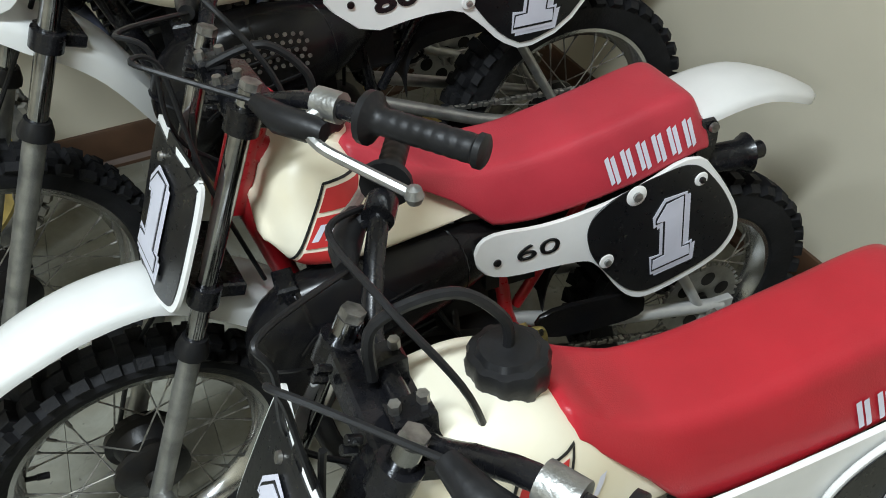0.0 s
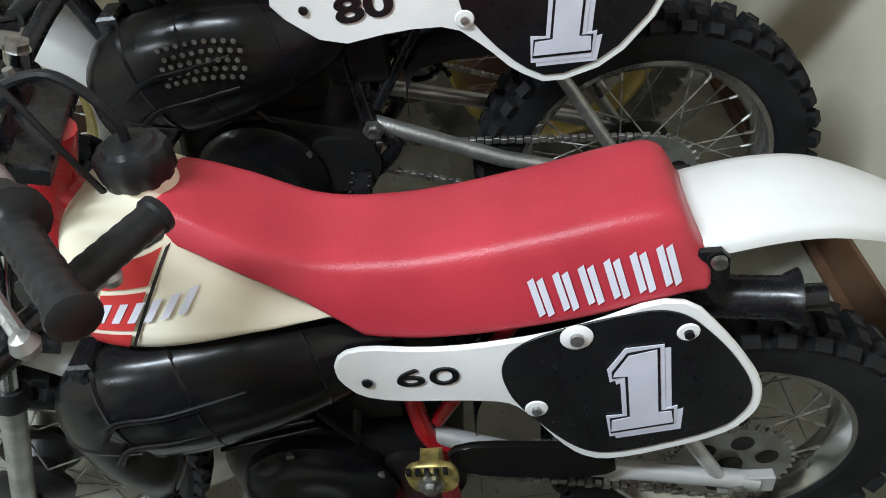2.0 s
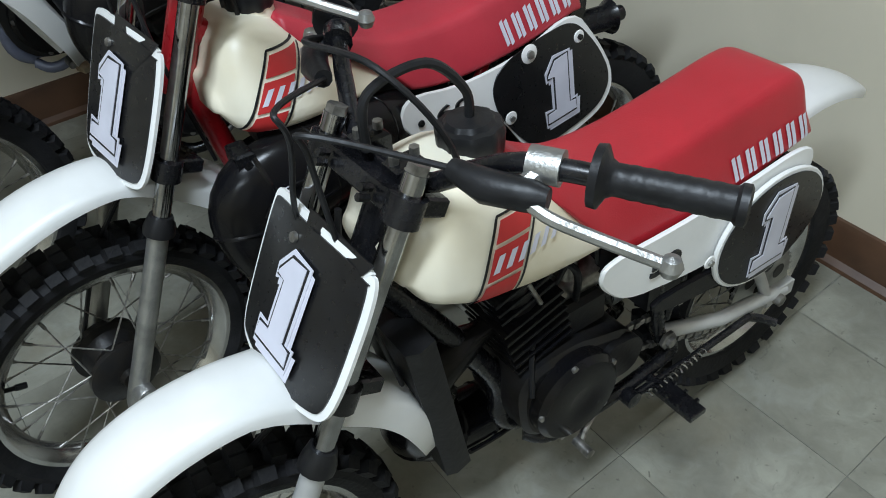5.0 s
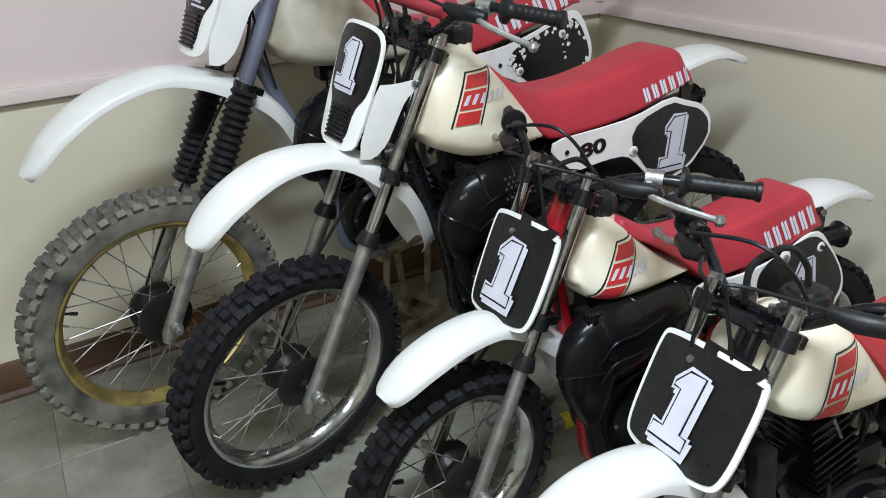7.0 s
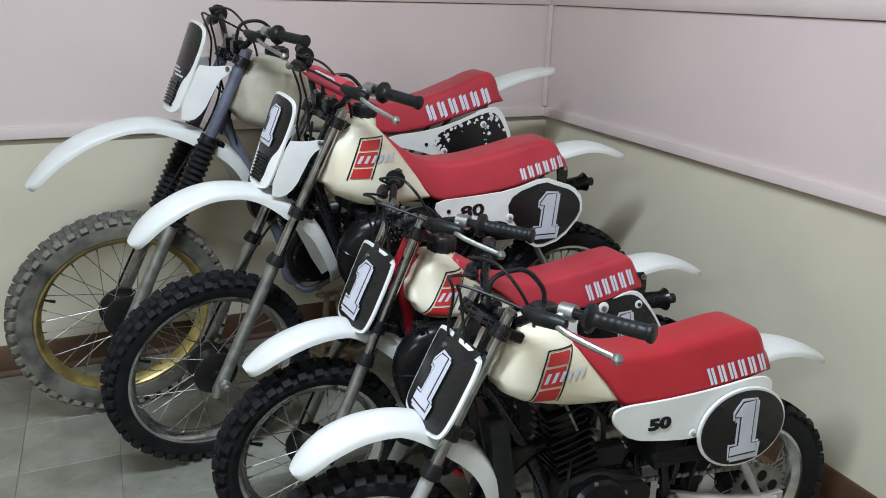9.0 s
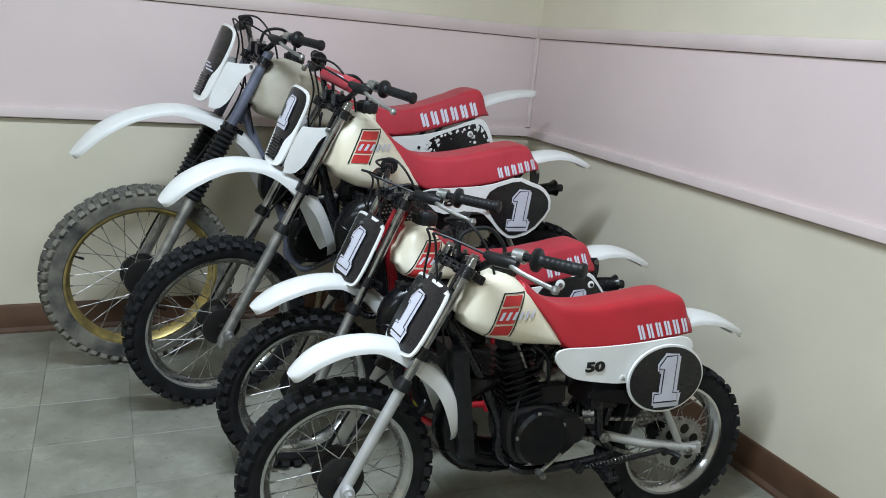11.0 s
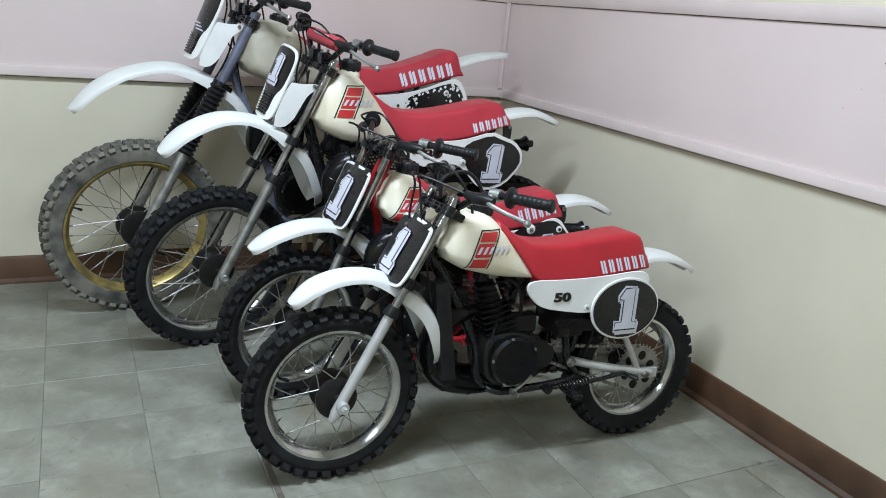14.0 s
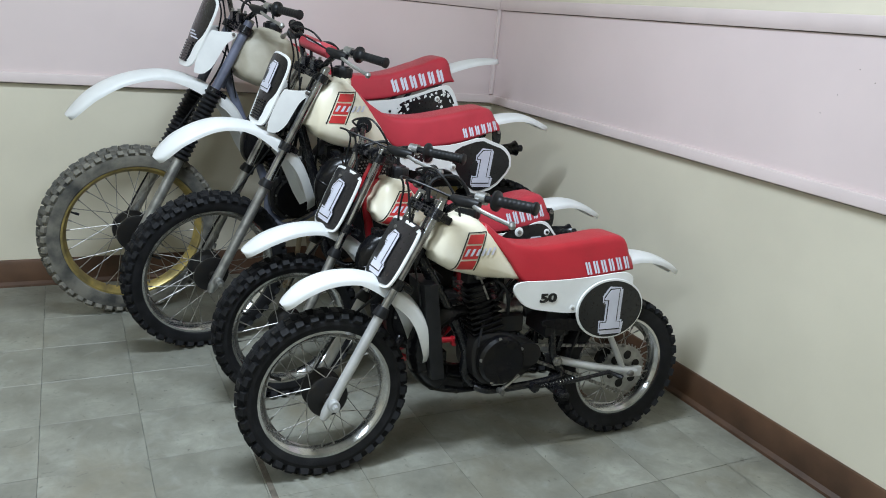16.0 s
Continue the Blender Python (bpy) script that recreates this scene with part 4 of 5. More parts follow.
            for hx, hz, hr, hm in P.get("bolts", ()):
                g = Geo().lathe([(0, -0.0022), (hr, -0.0018), (hr * 1.15, 0.0), (0, 0.001)], (hx - ox, -fy0, hz), "y", 20)
                b = part("panel_boss", g, M_WHITE if hm else M_FIELD, pan)
                if hm:
                    part("panel_bolt", Geo().lathe([(0, -0.004), (hr * 0.5, -0.003), (hr * 0.5, 0.003), (0, 0.003)], (hx - ox, -fy0 - 0.0035, hz), "y", 10), M_BLACK if hm == 2 else M_ALU, b)
            if P.get("worn"):
                rim = T(P["field"])
                for k in range(58):
                    a, rr = random.uniform(0, 6.28), random.uniform(0.003, 0.011)
                    i = random.choice((0, 1, 2, 2, 3, 3, 4, 5, 9))
                    u = random.random()
                    q0, q1 = rim[i], rim[(i + 1) % len(rim)]
                    dn = abs(random.gauss(0, 0.010))
                    wx, wz = q0[0] + (q1[0] - q0[0]) * u, q0[1] + (q1[1] - q0[1]) * u
                    if k > 46:
                        wx, wz = P["flake"][0] - ox + random.gauss(0.03, 0.010), P["flake"][1] + random.uniform(-0.05, 0.06)
                    else:
                        wx, wz = wx + (P["flake"][0] - ox - wx) * dn * 12, wz + (P["flake"][1] - 0.03 - wz) * dn * 12
                    o2 = [(wx + rr * random.uniform(0.4, 1.2) * math.cos(a + q), wz + rr * random.uniform(0.4, 1.2) * math.sin(a + q)) for q in (0, 0.9, 1.8, 2.9, 3.9, 5.0)]
                    part("flaked_patch", Geo().slab(o2, -(lat + 0.0036), -(lat + 0.0026), 0.0003), M_WHITE, pan)
        if P.get("flare"):
            # the panel stands out more towards its foot
            slope, zref = P["flare"]
            for ob in [pan] + list(pan.children_recursive):
                for v in ob.data.vertices:
                    v.co.y += s * slope * (zref * K - v.co.z)

    # frame
    ex, ez = P["eng"][0] - ox, P["eng"][1]
    er = P["er"]
    fm = P["frame_mat"]
    piv = Vector((P["piv"][0] - ox, 0, P["piv"][1]))
    hb = head - ax * fl * 0.06
    cradle_z = ez - er * 1.25
    srear = Vector((P["seat_bot"][-1][0] - ox - 0.05, 0, P["seat_bot"][-1][1] - 0.012))
    part("down_tube", Geo().tube([hb, Vector((ex - er * 1.2, 0, ez + er * 0.6)), Vector((ex - er * 1.0, 0, cradle_z + 0.04)), Vector((ex - er * 0.6, 0, cradle_z))], 0.019, 12, smooth=6), fm, root)
    part("backbone", Geo().tube([head + ax * 0.02, Vector((P["cap"][0] - ox + 0.06, 0, P["tank_bot"][3][1] + 0.02)), Vector((piv.x - 0.02, 0, P["seat_bot"][3][1] - 0.01))], 0.022, 12), fm, root)
    for s in (-1, 1):
        part("cradle_tube", Geo().tube([Vector((ex - er * 0.7, s * 0.03, cradle_z)), Vector((ex, s * 0.06, cradle_z - 0.006)), Vector((piv.x + 0.02, s * 0.065, piv.z - 0.06)), Vector((piv.x - 0.01, s * 0.06, piv.z + 0.02)), Vector((piv.x - 0.03, s * 0.045, P["seat_bot"][3][1] - 0.02))], 0.013, 10, smooth=6), fm, root)
        part("seat_rail", Geo().tube([Vector((piv.x - 0.05, s * 0.05, P["seat_bot"][3][1] - 0.012)), srear + Vector((0, s * 0.06, -0.004))], 0.011, 10), fm, root)
        part("seat_stay", Geo().tube([Vector((piv.x + 0.01, s * 0.055, piv.z + 0.03)), srear + Vector((-0.14, s * 0.06, -0.02))], 0.010, 10), fm, root)
        # swingarm
        ra = Vector((rx, s * 0.082, rz))
        g = Geo().tube([piv + Vector((0, s * 0.055, 0)), piv.lerp(ra, 0.45) + Vector((0, s * 0.045, 0)), ra + Vector((0.03, 0, 0))], 0.0140, 12)
        g.box(ra + Vector((0.015, 0, 0)), (0.075, 0.016, 0.036))
        part("swingarm_leg", g, P["swing_mat"], root, P["swing_label"])
        g = Geo().tube([ra + Vector((-0.02, 0, 0.01)), Vector((rx - 0.14 * R / 0.27, s * 0.075, rz + 0.23 * R / 0.27))], 0.0105, 10)
        part("swingarm_brace", g, P["swing_mat"], root)
        g = Geo().lathe([(0, -0.012), (0.012, -0.011), (0.012, 0.011), (0, 0.012)], ra + Vector((0, s * 0.012, 0)), "y", 6)
        part("axle_nut", g, M_STEEL, root)
    py = P.get("pivot_y", 0.078)
    if P.get("zinc"):
        plate = part("pivot_plate", Geo().slab(rounded([(piv.x - 0.035, piv.z + 0.035), (piv.x + 0.03, piv.z + 0.035), (piv.x + 0.04, piv.z), (piv.x + 0.028, piv.z - 0.03), (piv.x - 0.028, piv.z - 0.03)], 2), -py + 0.016, -py + 0.006, 0.002).box((piv.x, -py + 0.03, piv.z), (0.03, 0.04, 0.03)), M_ZINC, root, "yellow zinc plated chain guide")
        for k in range(5):
            part("guide_tooth", Geo().box((piv.x - 0.026 + 0.012 * k, -py + 0.004, piv.z + 0.026), (0.006, 0.006, 0.012)), M_ENGINE, plate)
    part("pivot_bolt", Geo().lathe([(0, -0.012), (0.010, -0.011), (0.011, -0.004), (0.018, -0.003), (0.018, 0.004), (0, 0.005)], piv + Vector((0, -py, 0)), "y", 6), M_STEEL, root)
    if P.get("stand"):
        (x0, y0, z0), (x1, y1, z1) = P["stand"]
        a0, a1 = Vector((x0 - ox, y0, z0)), Vector((x1 - ox, y1, z1))
        g = Geo().tube([a0, a0.lerp(a1, 0.5) + Vector((0, 0, -0.006)), a1], 0.0072, 10)
        g.lathe([(0, -0.012), (0.016, -0.010), (0.016, 0.010), (0, 0.012)], a0, "y", 14)
        g.tube([a1, a1 + Vector((0.02, -0.012, -0.006)), a1 + Vector((0.035, -0.035, -0.01))], 0.008, 8)
        st = part("side_stand", g, M_BLACK, root, "black folded side stand")
        b0, b1 = a0 + Vector((0.02, -0.018, 0.008)), a0.lerp(a1, 0.55) + Vector((0, -0.012, 0.012))
        part("stand_spring", Geo().tube([b0.lerp(b1, k / 80) + Vector((0, 0.006 * math.cos(k * 0.9), 0.006 * math.sin(k * 0.9))) for k in range(81)], 0.0018, 5), M_CHROME, st)
    if P.get("tail"):
        tx, tz = P["tail"][0] - ox, P["tail"][1]
        for s in (-1, 1):
            tb = part("tail_bracket", Geo().slab(rounded([(tx - 0.03, tz + 0.014), (tx + 0.012, tz + 0.014), (tx + 0.016, tz - 0.04), (tx + 0.004, tz - 0.07), (tx - 0.02, tz - 0.07)], 1), s * 0.078, s * 0.070, 0.002), M_BLACK, root)
            part("tail_bolt", Geo().lathe([(0, -0.007), (0.008, -0.006), (0.009, 0.0), (0, 0.001)], (tx, s * 0.080, tz), "y", 12), M_STEEL, tb)
    shock0, shock1 = Vector((piv.x + 0.10, 0, piv.z + 0.04)), Vector((piv.x - 0.01, 0, P["seat_bot"][3][1] - 0.03))
    coil = [shock0.lerp(shock1, k / 90) + Vector((0.030 * math.cos(k * 0.6), 0.030 * math.sin(k * 0.6), 0)) for k in range(91)]
    part("shock_spring", Geo().tube(coil, 0.005, 6), P.get("spring_mat", M_BLACK), root)
    part("shock_body", Geo().tube([shock0, shock1], 0.016, 10), M_STEEL, root)

    # engine
    g = Geo()
    g.loft([[Vector((ex + a * er * k, y, ez + b * er * k)) for a, b in rounded([(-1.15, 0.5), (-0.9, 0.95), (0.2, 1.0), (0.75, 0.8), (1.6, 0.55), (1.75, 0.0), (1.5, -0.6), (0.8, -1.05), (-0.5, -1.1), (-1.05, -0.6)], 2)] for y, k in ((-0.070, 0.9), (-0.062, 1.0), (0.062, 1.0), (0.070, 0.9))])
    eng = part("crankcase", g, M_ENGINE, root, "oily black engine cases")
    g = Geo()
    g.lathe([(er * 0.96, 0.0), (er * 0.96, -0.022), (er * 0.86, -0.032), (er * 0.40, -0.036), (er * 0.30, -0.033), (0, -0.033)], (ex + P.get("cov", 0), -0.068, ez), "y", 40)
    part("generator_cover", g, M_PIPE, eng, "glossy black round engine cover")
    for k in range(5):
        a = 0.5 + 2 * math.pi * k / 5
        part("cover_screw", Geo().lathe([(0, -0.004), (0.006, -0.003), (0.006, 0.002), (0, 0.002)], (ex + P.get("cov", 0) + er * 0.9 * math.cos(a), -0.094, ez + er * 0.9 * math.sin(a)), "y", 8), M_STEEL, eng)
    g = Geo()
    g.loft([[Vector((ex + er * 1.25 + a, y, ez + er * 0.1 + b)) for a, b in rounded([(-er * 0.5, er * 0.5), (er * 0.35, er * 0.42), (er * 0.55, 0), (er * 0.3, -er * 0.5), (-er * 0.5, -er * 0.45)], 2)] for y in (-0.066, -0.082)])
    part("sprocket_cover", g, M_ENGINE, eng)
    cyl0 = Vector((ex - er * 0.35, 0, ez + er * 0.85))
    cdir = Vector((-0.26, 0, 1)).normalized()
    ch = P["cyl"]
    g = Geo().tube([cyl0, cyl0 + cdir * ch], er * 0.55, 16)
    part("cylinder", g, M_ENGINE, eng)
    n = 9
    for k in range(n):
        c = cyl0 + cdir * (ch * (0.12 + 0.88 * k / (n - 1)))
        sz = er * (1.30 if k < n - 3 else 1.15)
        part("cooling_fin", Geo().box(c, (sz, sz, 0.006), Matrix.Rotation(-0.26, 4, "Y")), M_PIPE, eng)
    part("spark_plug", Geo().tube([cyl0 + cdir * ch, cyl0 + cdir * (ch + 0.035)], 0.009, 8).tube([cyl0 + cdir * (ch + 0.035), cyl0 + cdir * (ch + 0.06) + Vector((0.03, 0, 0)), cyl0 + cdir * ch + Vector((0.13, -0.03, 0.02))], 0.005, 8, smooth=5), M_RUBBER, eng)
    g = Geo().tube([cyl0 + cdir * ch * 0.4 + Vector((er * 0.5, 0, 0)), cyl0 + cdir * ch * 0.4 + Vector((er * 1.7, 0, 0.012))], lambda u: 0.024 if u < 0.5 else 0.03, 14)
    g.tube([cyl0 + cdir * ch * 0.4 + Vector((er * 1.1, 0, -0.045)), cyl0 + cdir * ch * 0.4 + Vector((er * 1.1, 0, 0.06))], 0.019, 12)
    part("carburettor", g, M_STEEL, eng)
    g = Geo().box((piv.x - 0.005, 0, (piv.z + P["seat_bot"][3][1]) / 2 + 0.02), (0.09, 0.13, (P["seat_bot"][3][1] - piv.z) * 0.6))
    part("air_box", g, M_RUBBER, root)

    # dark pieces that fill the frame: air box, coil, reed block, inner guard, hoses
    zt = P["tank_bot"][2][1]
    part("reed_block", Geo().box((ex + er * 0.45, 0.0, ez + er * 1.25), (er * 1.3, 0.085, er * 0.8)), M_ENGINE, eng)
    part("ignition_coil", Geo().box((ex - er * 0.9, 0.0, zt - 0.035), (0.07, 0.05, 0.045)).tube([(ex - er * 0.5, -0.02, zt - 0.03), (ex + er * 0.2, -0.05, zt - 0.07), (ex + er * 0.5, -0.03, ez + er * 1.6)], 0.006, 8, smooth=6), M_RUBBER, root)
    part("air_duct", Geo().tube([(ex + er * 1.2, 0, ez + er * 1.7), (piv.x - 0.03, 0, (ez + zt) / 2 + 0.04), (piv.x + 0.03, 0, (ez + zt) / 2 + 0.05)], 0.036, 14, smooth=5), M_RUBBER, root)
    gpts = curve([(piv.x + 0.06, 0, piv.z + 0.02), (piv.x + 0.09, 0, piv.z + 0.12), (rx - 0.17, 0, rz + rR * 0.93 + 0.03), (rx - 0.07, 0, rz + rR + 0.045)], 5)
    part("inner_mudguard", Geo().loft([[p + Vector((0, y, z)) for y, z in ((-0.062, -0.025), (-0.062, 0.0), (-0.04, 0.014), (0.04, 0.014), (0.062, 0.0), (0.062, -0.025), (0.055, -0.02), (0.036, 0.008), (-0.036, 0.008), (-0.055, -0.02))] for p in gpts]), M_RUBBER, root, "black inner mudguard")
    for k in range(9):
        a0 = Vector((ex + er * random.uniform(-0.8, 1.2), random.choice((-1, 1)) * random.uniform(0.03, 0.07), zt - 0.02))
        a1 = Vector((ex + er * random.uniform(-1.0, 1.6), random.choice((-1, 1)) * random.uniform(0.05, 0.085), ez + er * random.uniform(-0.2, 0.9)))
        mid = a0.lerp(a1, 0.5) + Vector((random.uniform(-0.04, 0.04), random.uniform(-0.03, 0.03), -0.02))
        part("hose", Geo().tube([a0, mid, a1], random.uniform(0.0035, 0.007), 7, smooth=6), M_RUBBER, root)
    part("kick_lever", Geo().tube([(ex + er * 1.0, 0.075, ez + er * 0.2), (ex + er * 1.5, 0.10, ez + er * 1.2), (ex + er * 1.7, 0.105, ez + er * 1.9)], 0.007, 8).tube([(ex + er * 1.7, 0.09, ez + er * 1.9), (ex + er * 1.72, 0.155, ez + er * 1.92)], 0.008, 8), M_STEEL, root)

    # exhaust
    port = cyl0 + cdir * ch * 0.45 + Vector((-er * 0.6, 0, 0))
    if P.get("pipe"):
        line = [port] + [Vector((x - ox, y, z)) for x, y, z in P["pipe"]]
        rad = P["pipe_r"]
        h0 = P.get("head", 0.06)
        pr = lambda u: 0.019 + (rad - 0.019) * max(0.0, math.sin(math.pi * min(1, max(0, (u - h0) / (0.97 - h0))))) ** 0.62
        flat = P.get("flat", 1.0)
        def squash(g):
            g.v = [(p[0], -0.09 + (p[1] + 0.09) * flat, p[2]) for p in g.v]
            return g
        chamber = part("expansion_chamber", squash(Geo().tube(line, pr, 22, smooth=8)), M_PIPE, root, "black expansion chamber")
        cl = curve(line, 8)
        for k in (0.46, 0.58, 0.68, 0.78, 0.88):
            i = int(k * (len(cl) - 1))
            d = (cl[i + 1] - cl[i - 1]).normalized()
            part("weld_seam", squash(Geo().tube([cl[i] - d * 0.004, cl[i], cl[i] + d * 0.004], lambda u, r=pr(k): r + (0.0028 if 0.2 < u < 0.8 else 0.0), 22)), M_PIPE, chamber)
        mid = cl[int(0.6 * (len(cl) - 1))]
        if rad > 0.05:
            g = Geo().box(mid + Vector((0.0, 0.02, rad + 0.012)), (0.03, 0.05, 0.05))
            g.lathe([(0, -0.006), (0.008, -0.005), (0.008, 0.004), (0, 0.004)], mid + Vector((0, -0.006, rad + 0.02)), "y", 6)
            part("chamber_bracket", g, M_BLACK, chamber)
            for k in range(2):
                rib = [cl[int(f * (len(cl) - 1))] + Vector((0, -pr(f) - 0.001, 0.028 - 0.05 * k)) for f in (0.60, 0.68, 0.76, 0.84)]
                part("pressed_rib", squash(Geo().tube(rib, 0.0045, 8, smooth=4)), M_PIPE, chamber)
        if P.get("holes"):
            g = Geo()
            for k in range(9):
                for r in range(5):
                    (hx, hz), st = P["holes"], 0.0135
                    px, pz = hx - ox + st * (k + 0.5 * (r % 2)), hz - st * 0.9 * r + 0.006 * math.sin(k * 0.35)
                    py = -0.090 - flat * (0.027 + rad * math.sqrt(max(0.02, 1 - ((pz - 0.742) / rad) ** 2)))
                    g.lathe([(0, -0.0012), (0.0038, -0.001), (0.0038, 0.001), (0, 0.001)], (px, py - 0.004, pz), "y", 8)
            part("chamber_guard", g, M_STEEL, root, "perforated chamber guard")
        a = line[-1]
    else:
        a = Vector((ex + er * 2.2, 0.08, ez + er))
    sil = [Vector((x - ox, y, z)) for x, y, z in P["silencer"]]
    g = Geo().tube([a, sil[0]], 0.012, 10)
    g.tube([sil[0], sil[0].lerp(sil[1], 0.06), sil[0].lerp(sil[1], 0.94), sil[1]], lambda u: 0.026 if 0.2 < u < 0.8 else 0.036, 16)
    g.lathe([(0.012, 0), (0.016, 0), (0.016, 0.03), (0.012, 0.03)], sil[1], "x", 14, closed=True)
    part("silencer", g, M_BLACK, root, "black silencer")

    # chain, sprocket, pegs, stand, shift lever
    spr = P["spr"]
    g = Geo().lathe([(spr * 0.22, -0.003), (spr, -0.003), (spr, 0.003), (spr * 0.22, 0.003)], (rx, -0.052, rz), "y", 44, closed=True)
    for k in range(36):
        aa = 2 * math.pi * k / 36
        g.box((rx + (spr + 0.003) * math.cos(aa), -0.052, rz + (spr + 0.003) * math.sin(aa)), (0.008, 0.005, 0.005), Matrix.Rotation(-aa, 4, "Y"))
    part("sprocket", g, M_ALU, root, "alloy rear sprocket")
    for k in range(6):
        aa = 2 * math.pi * k / 6 + 0.3
        part("sprocket_hole", Geo().lathe([(0, -0.0005), (spr * 0.19, -0.0004), (spr * 0.19, 0.0), (0, 0.0)], (rx + spr * 0.62 * math.cos(aa), -0.0552, rz + spr * 0.62 * math.sin(aa)), "y", 16), M_ENGINE, root)
    fs = Vector((ex + er * 1.35, -0.052, ez + er * 0.1))
    part("chain", chain_geo([fs + Vector((0, 0, 0.022)), Vector((rx, -0.052, rz + spr))]), M_STEEL, root)
    part("chain", chain_geo([fs + Vector((0, 0, -0.022)), Vector((rx, -0.052, rz - spr))]), M_STEEL, root)
    if P.get("guard"):
        (ga, gb), (gc, gd), gt = P["guard"]
        part("chain_guard", Geo().slab(rounded([(ga - ox, gb + gt / 2), (gc - ox - 0.03, gd + gt / 2), (gc - ox, gd + gt * 0.2), (gc - ox, gd - gt / 2), (ga - ox + 0.01, gb - gt / 2)], 2), -0.108, -0.098, 0.003), M_PIPE, root, "black chain guard plate")
    pgz = piv.z - P.get("peg_drop", 0.075)
    if P.get("peg_drop"):
        for s in (-1, 1):
            g = Geo().tube([(piv.x + 0.01, s * 0.07, piv.z - 0.02), (piv.x + 0.015, s * 0.095, pgz + 0.03), (piv.x - 0.01, s * 0.11, pgz)], 0.014, 10, smooth=4)
            g.tube([(piv.x - 0.01, s * 0.11, pgz), (piv.x - 0.12, s * 0.095, pgz - 0.004)], 0.012, 10)
            g.box((piv.x - 0.03, s * 0.112, pgz - 0.004), (0.05, 0.03, 0.035))
            part("peg_bracket", g, fm, root)
    for s in (-1, 1):
        g = Geo().box((piv.x - 0.03, s * 0.14, pgz), (0.036, 0.085, 0.014))
        for k in range(6):
            g.box((piv.x - 0.045 + 0.03 * (k % 2), s * (0.105 + 0.012 * k), pgz + 0.010), (0.006, 0.006, 0.010))
        g.tube([(piv.x - 0.03, s * 0.06, pgz - 0.004), (piv.x - 0.03, s * 0.10, pgz)], 0.009, 8)
        part("foot_peg", g, M_BLACK, root)
    g = Geo().tube([(ex + er * 0.9, -0.075, ez - er * 0.75), (ex + er * 0.2, -0.095, ez - er * 1.05), (ex - er * 0.1, -0.11, ez - er * 1.1)], 0.006, 8)
    g.tube([(ex - er * 0.1, -0.10, ez - er * 1.1), (ex - er * 0.1, -0.135, ez - er * 1.1)], 0.009, 10)
    part("shift_lever", g, M_STEEL, root)
    if P.get("flap"):
        fx, z0, z1 = P["flap"][0] - ox, P["flap"][1], P["flap"][2]
        g = Geo().loft([[(fx + 0.05 * (1 - u) + d, y * (0.055 + 0.02 * u), z0 + (z1 - z0) * u) for d, y in ((0.01, -1), (0.038, -0.9), (0.038, 0.9), (0.01, 1), (-0.006, 0.9), (-0.006, -0.9))] for u in (0, 0.15, 0.5, 0.85, 1)])
        part("mud_flap", g, M_RUBBER, root, "black rubber mud flap")
    root.location = (P["at"][0] * K, P["at"][1] * K, 0)
    root.rotation_euler = (radians(P.get("lean", 0)), 0, radians(P.get("yaw", 0)))
    return root


def grid_plate(shape, y0, t):
    """A plate filled with a fine fan so that it can be bent: outline in x-z, thickness t behind y0."""
    n = len(shape)
    cx = sum(p[0] for p in shape) / n
    cz = sum(p[1] for p in shape) / n
    g = Geo()
    ks = (1.0, 0.8, 0.6, 0.4, 0.2)
    rings = [[(cx + (p[0] - cx) * k, y0 + t, cz + (p[1] - cz) * k) for p in shape] for k in ks[::-1]]
    rings += [[(cx + (p[0] - cx) * k, y0, cz + (p[1] - cz) * k) for p in shape] for k in ks]
    return g.loft(rings)


WIDTH_F = [(0, 0.020), (0.03, 0.036), (0.10, 0.049), (0.2, 0.055), (0.5, 0.056), (0.65, 0.070), (0.85, 0.072), (0.95, 0.058), (1, 0.030)]
WIDTH_R = [(0, 0.068), (0.3, 0.072), (0.7, 0.066), (0.93, 0.045), (1, 0.018)]

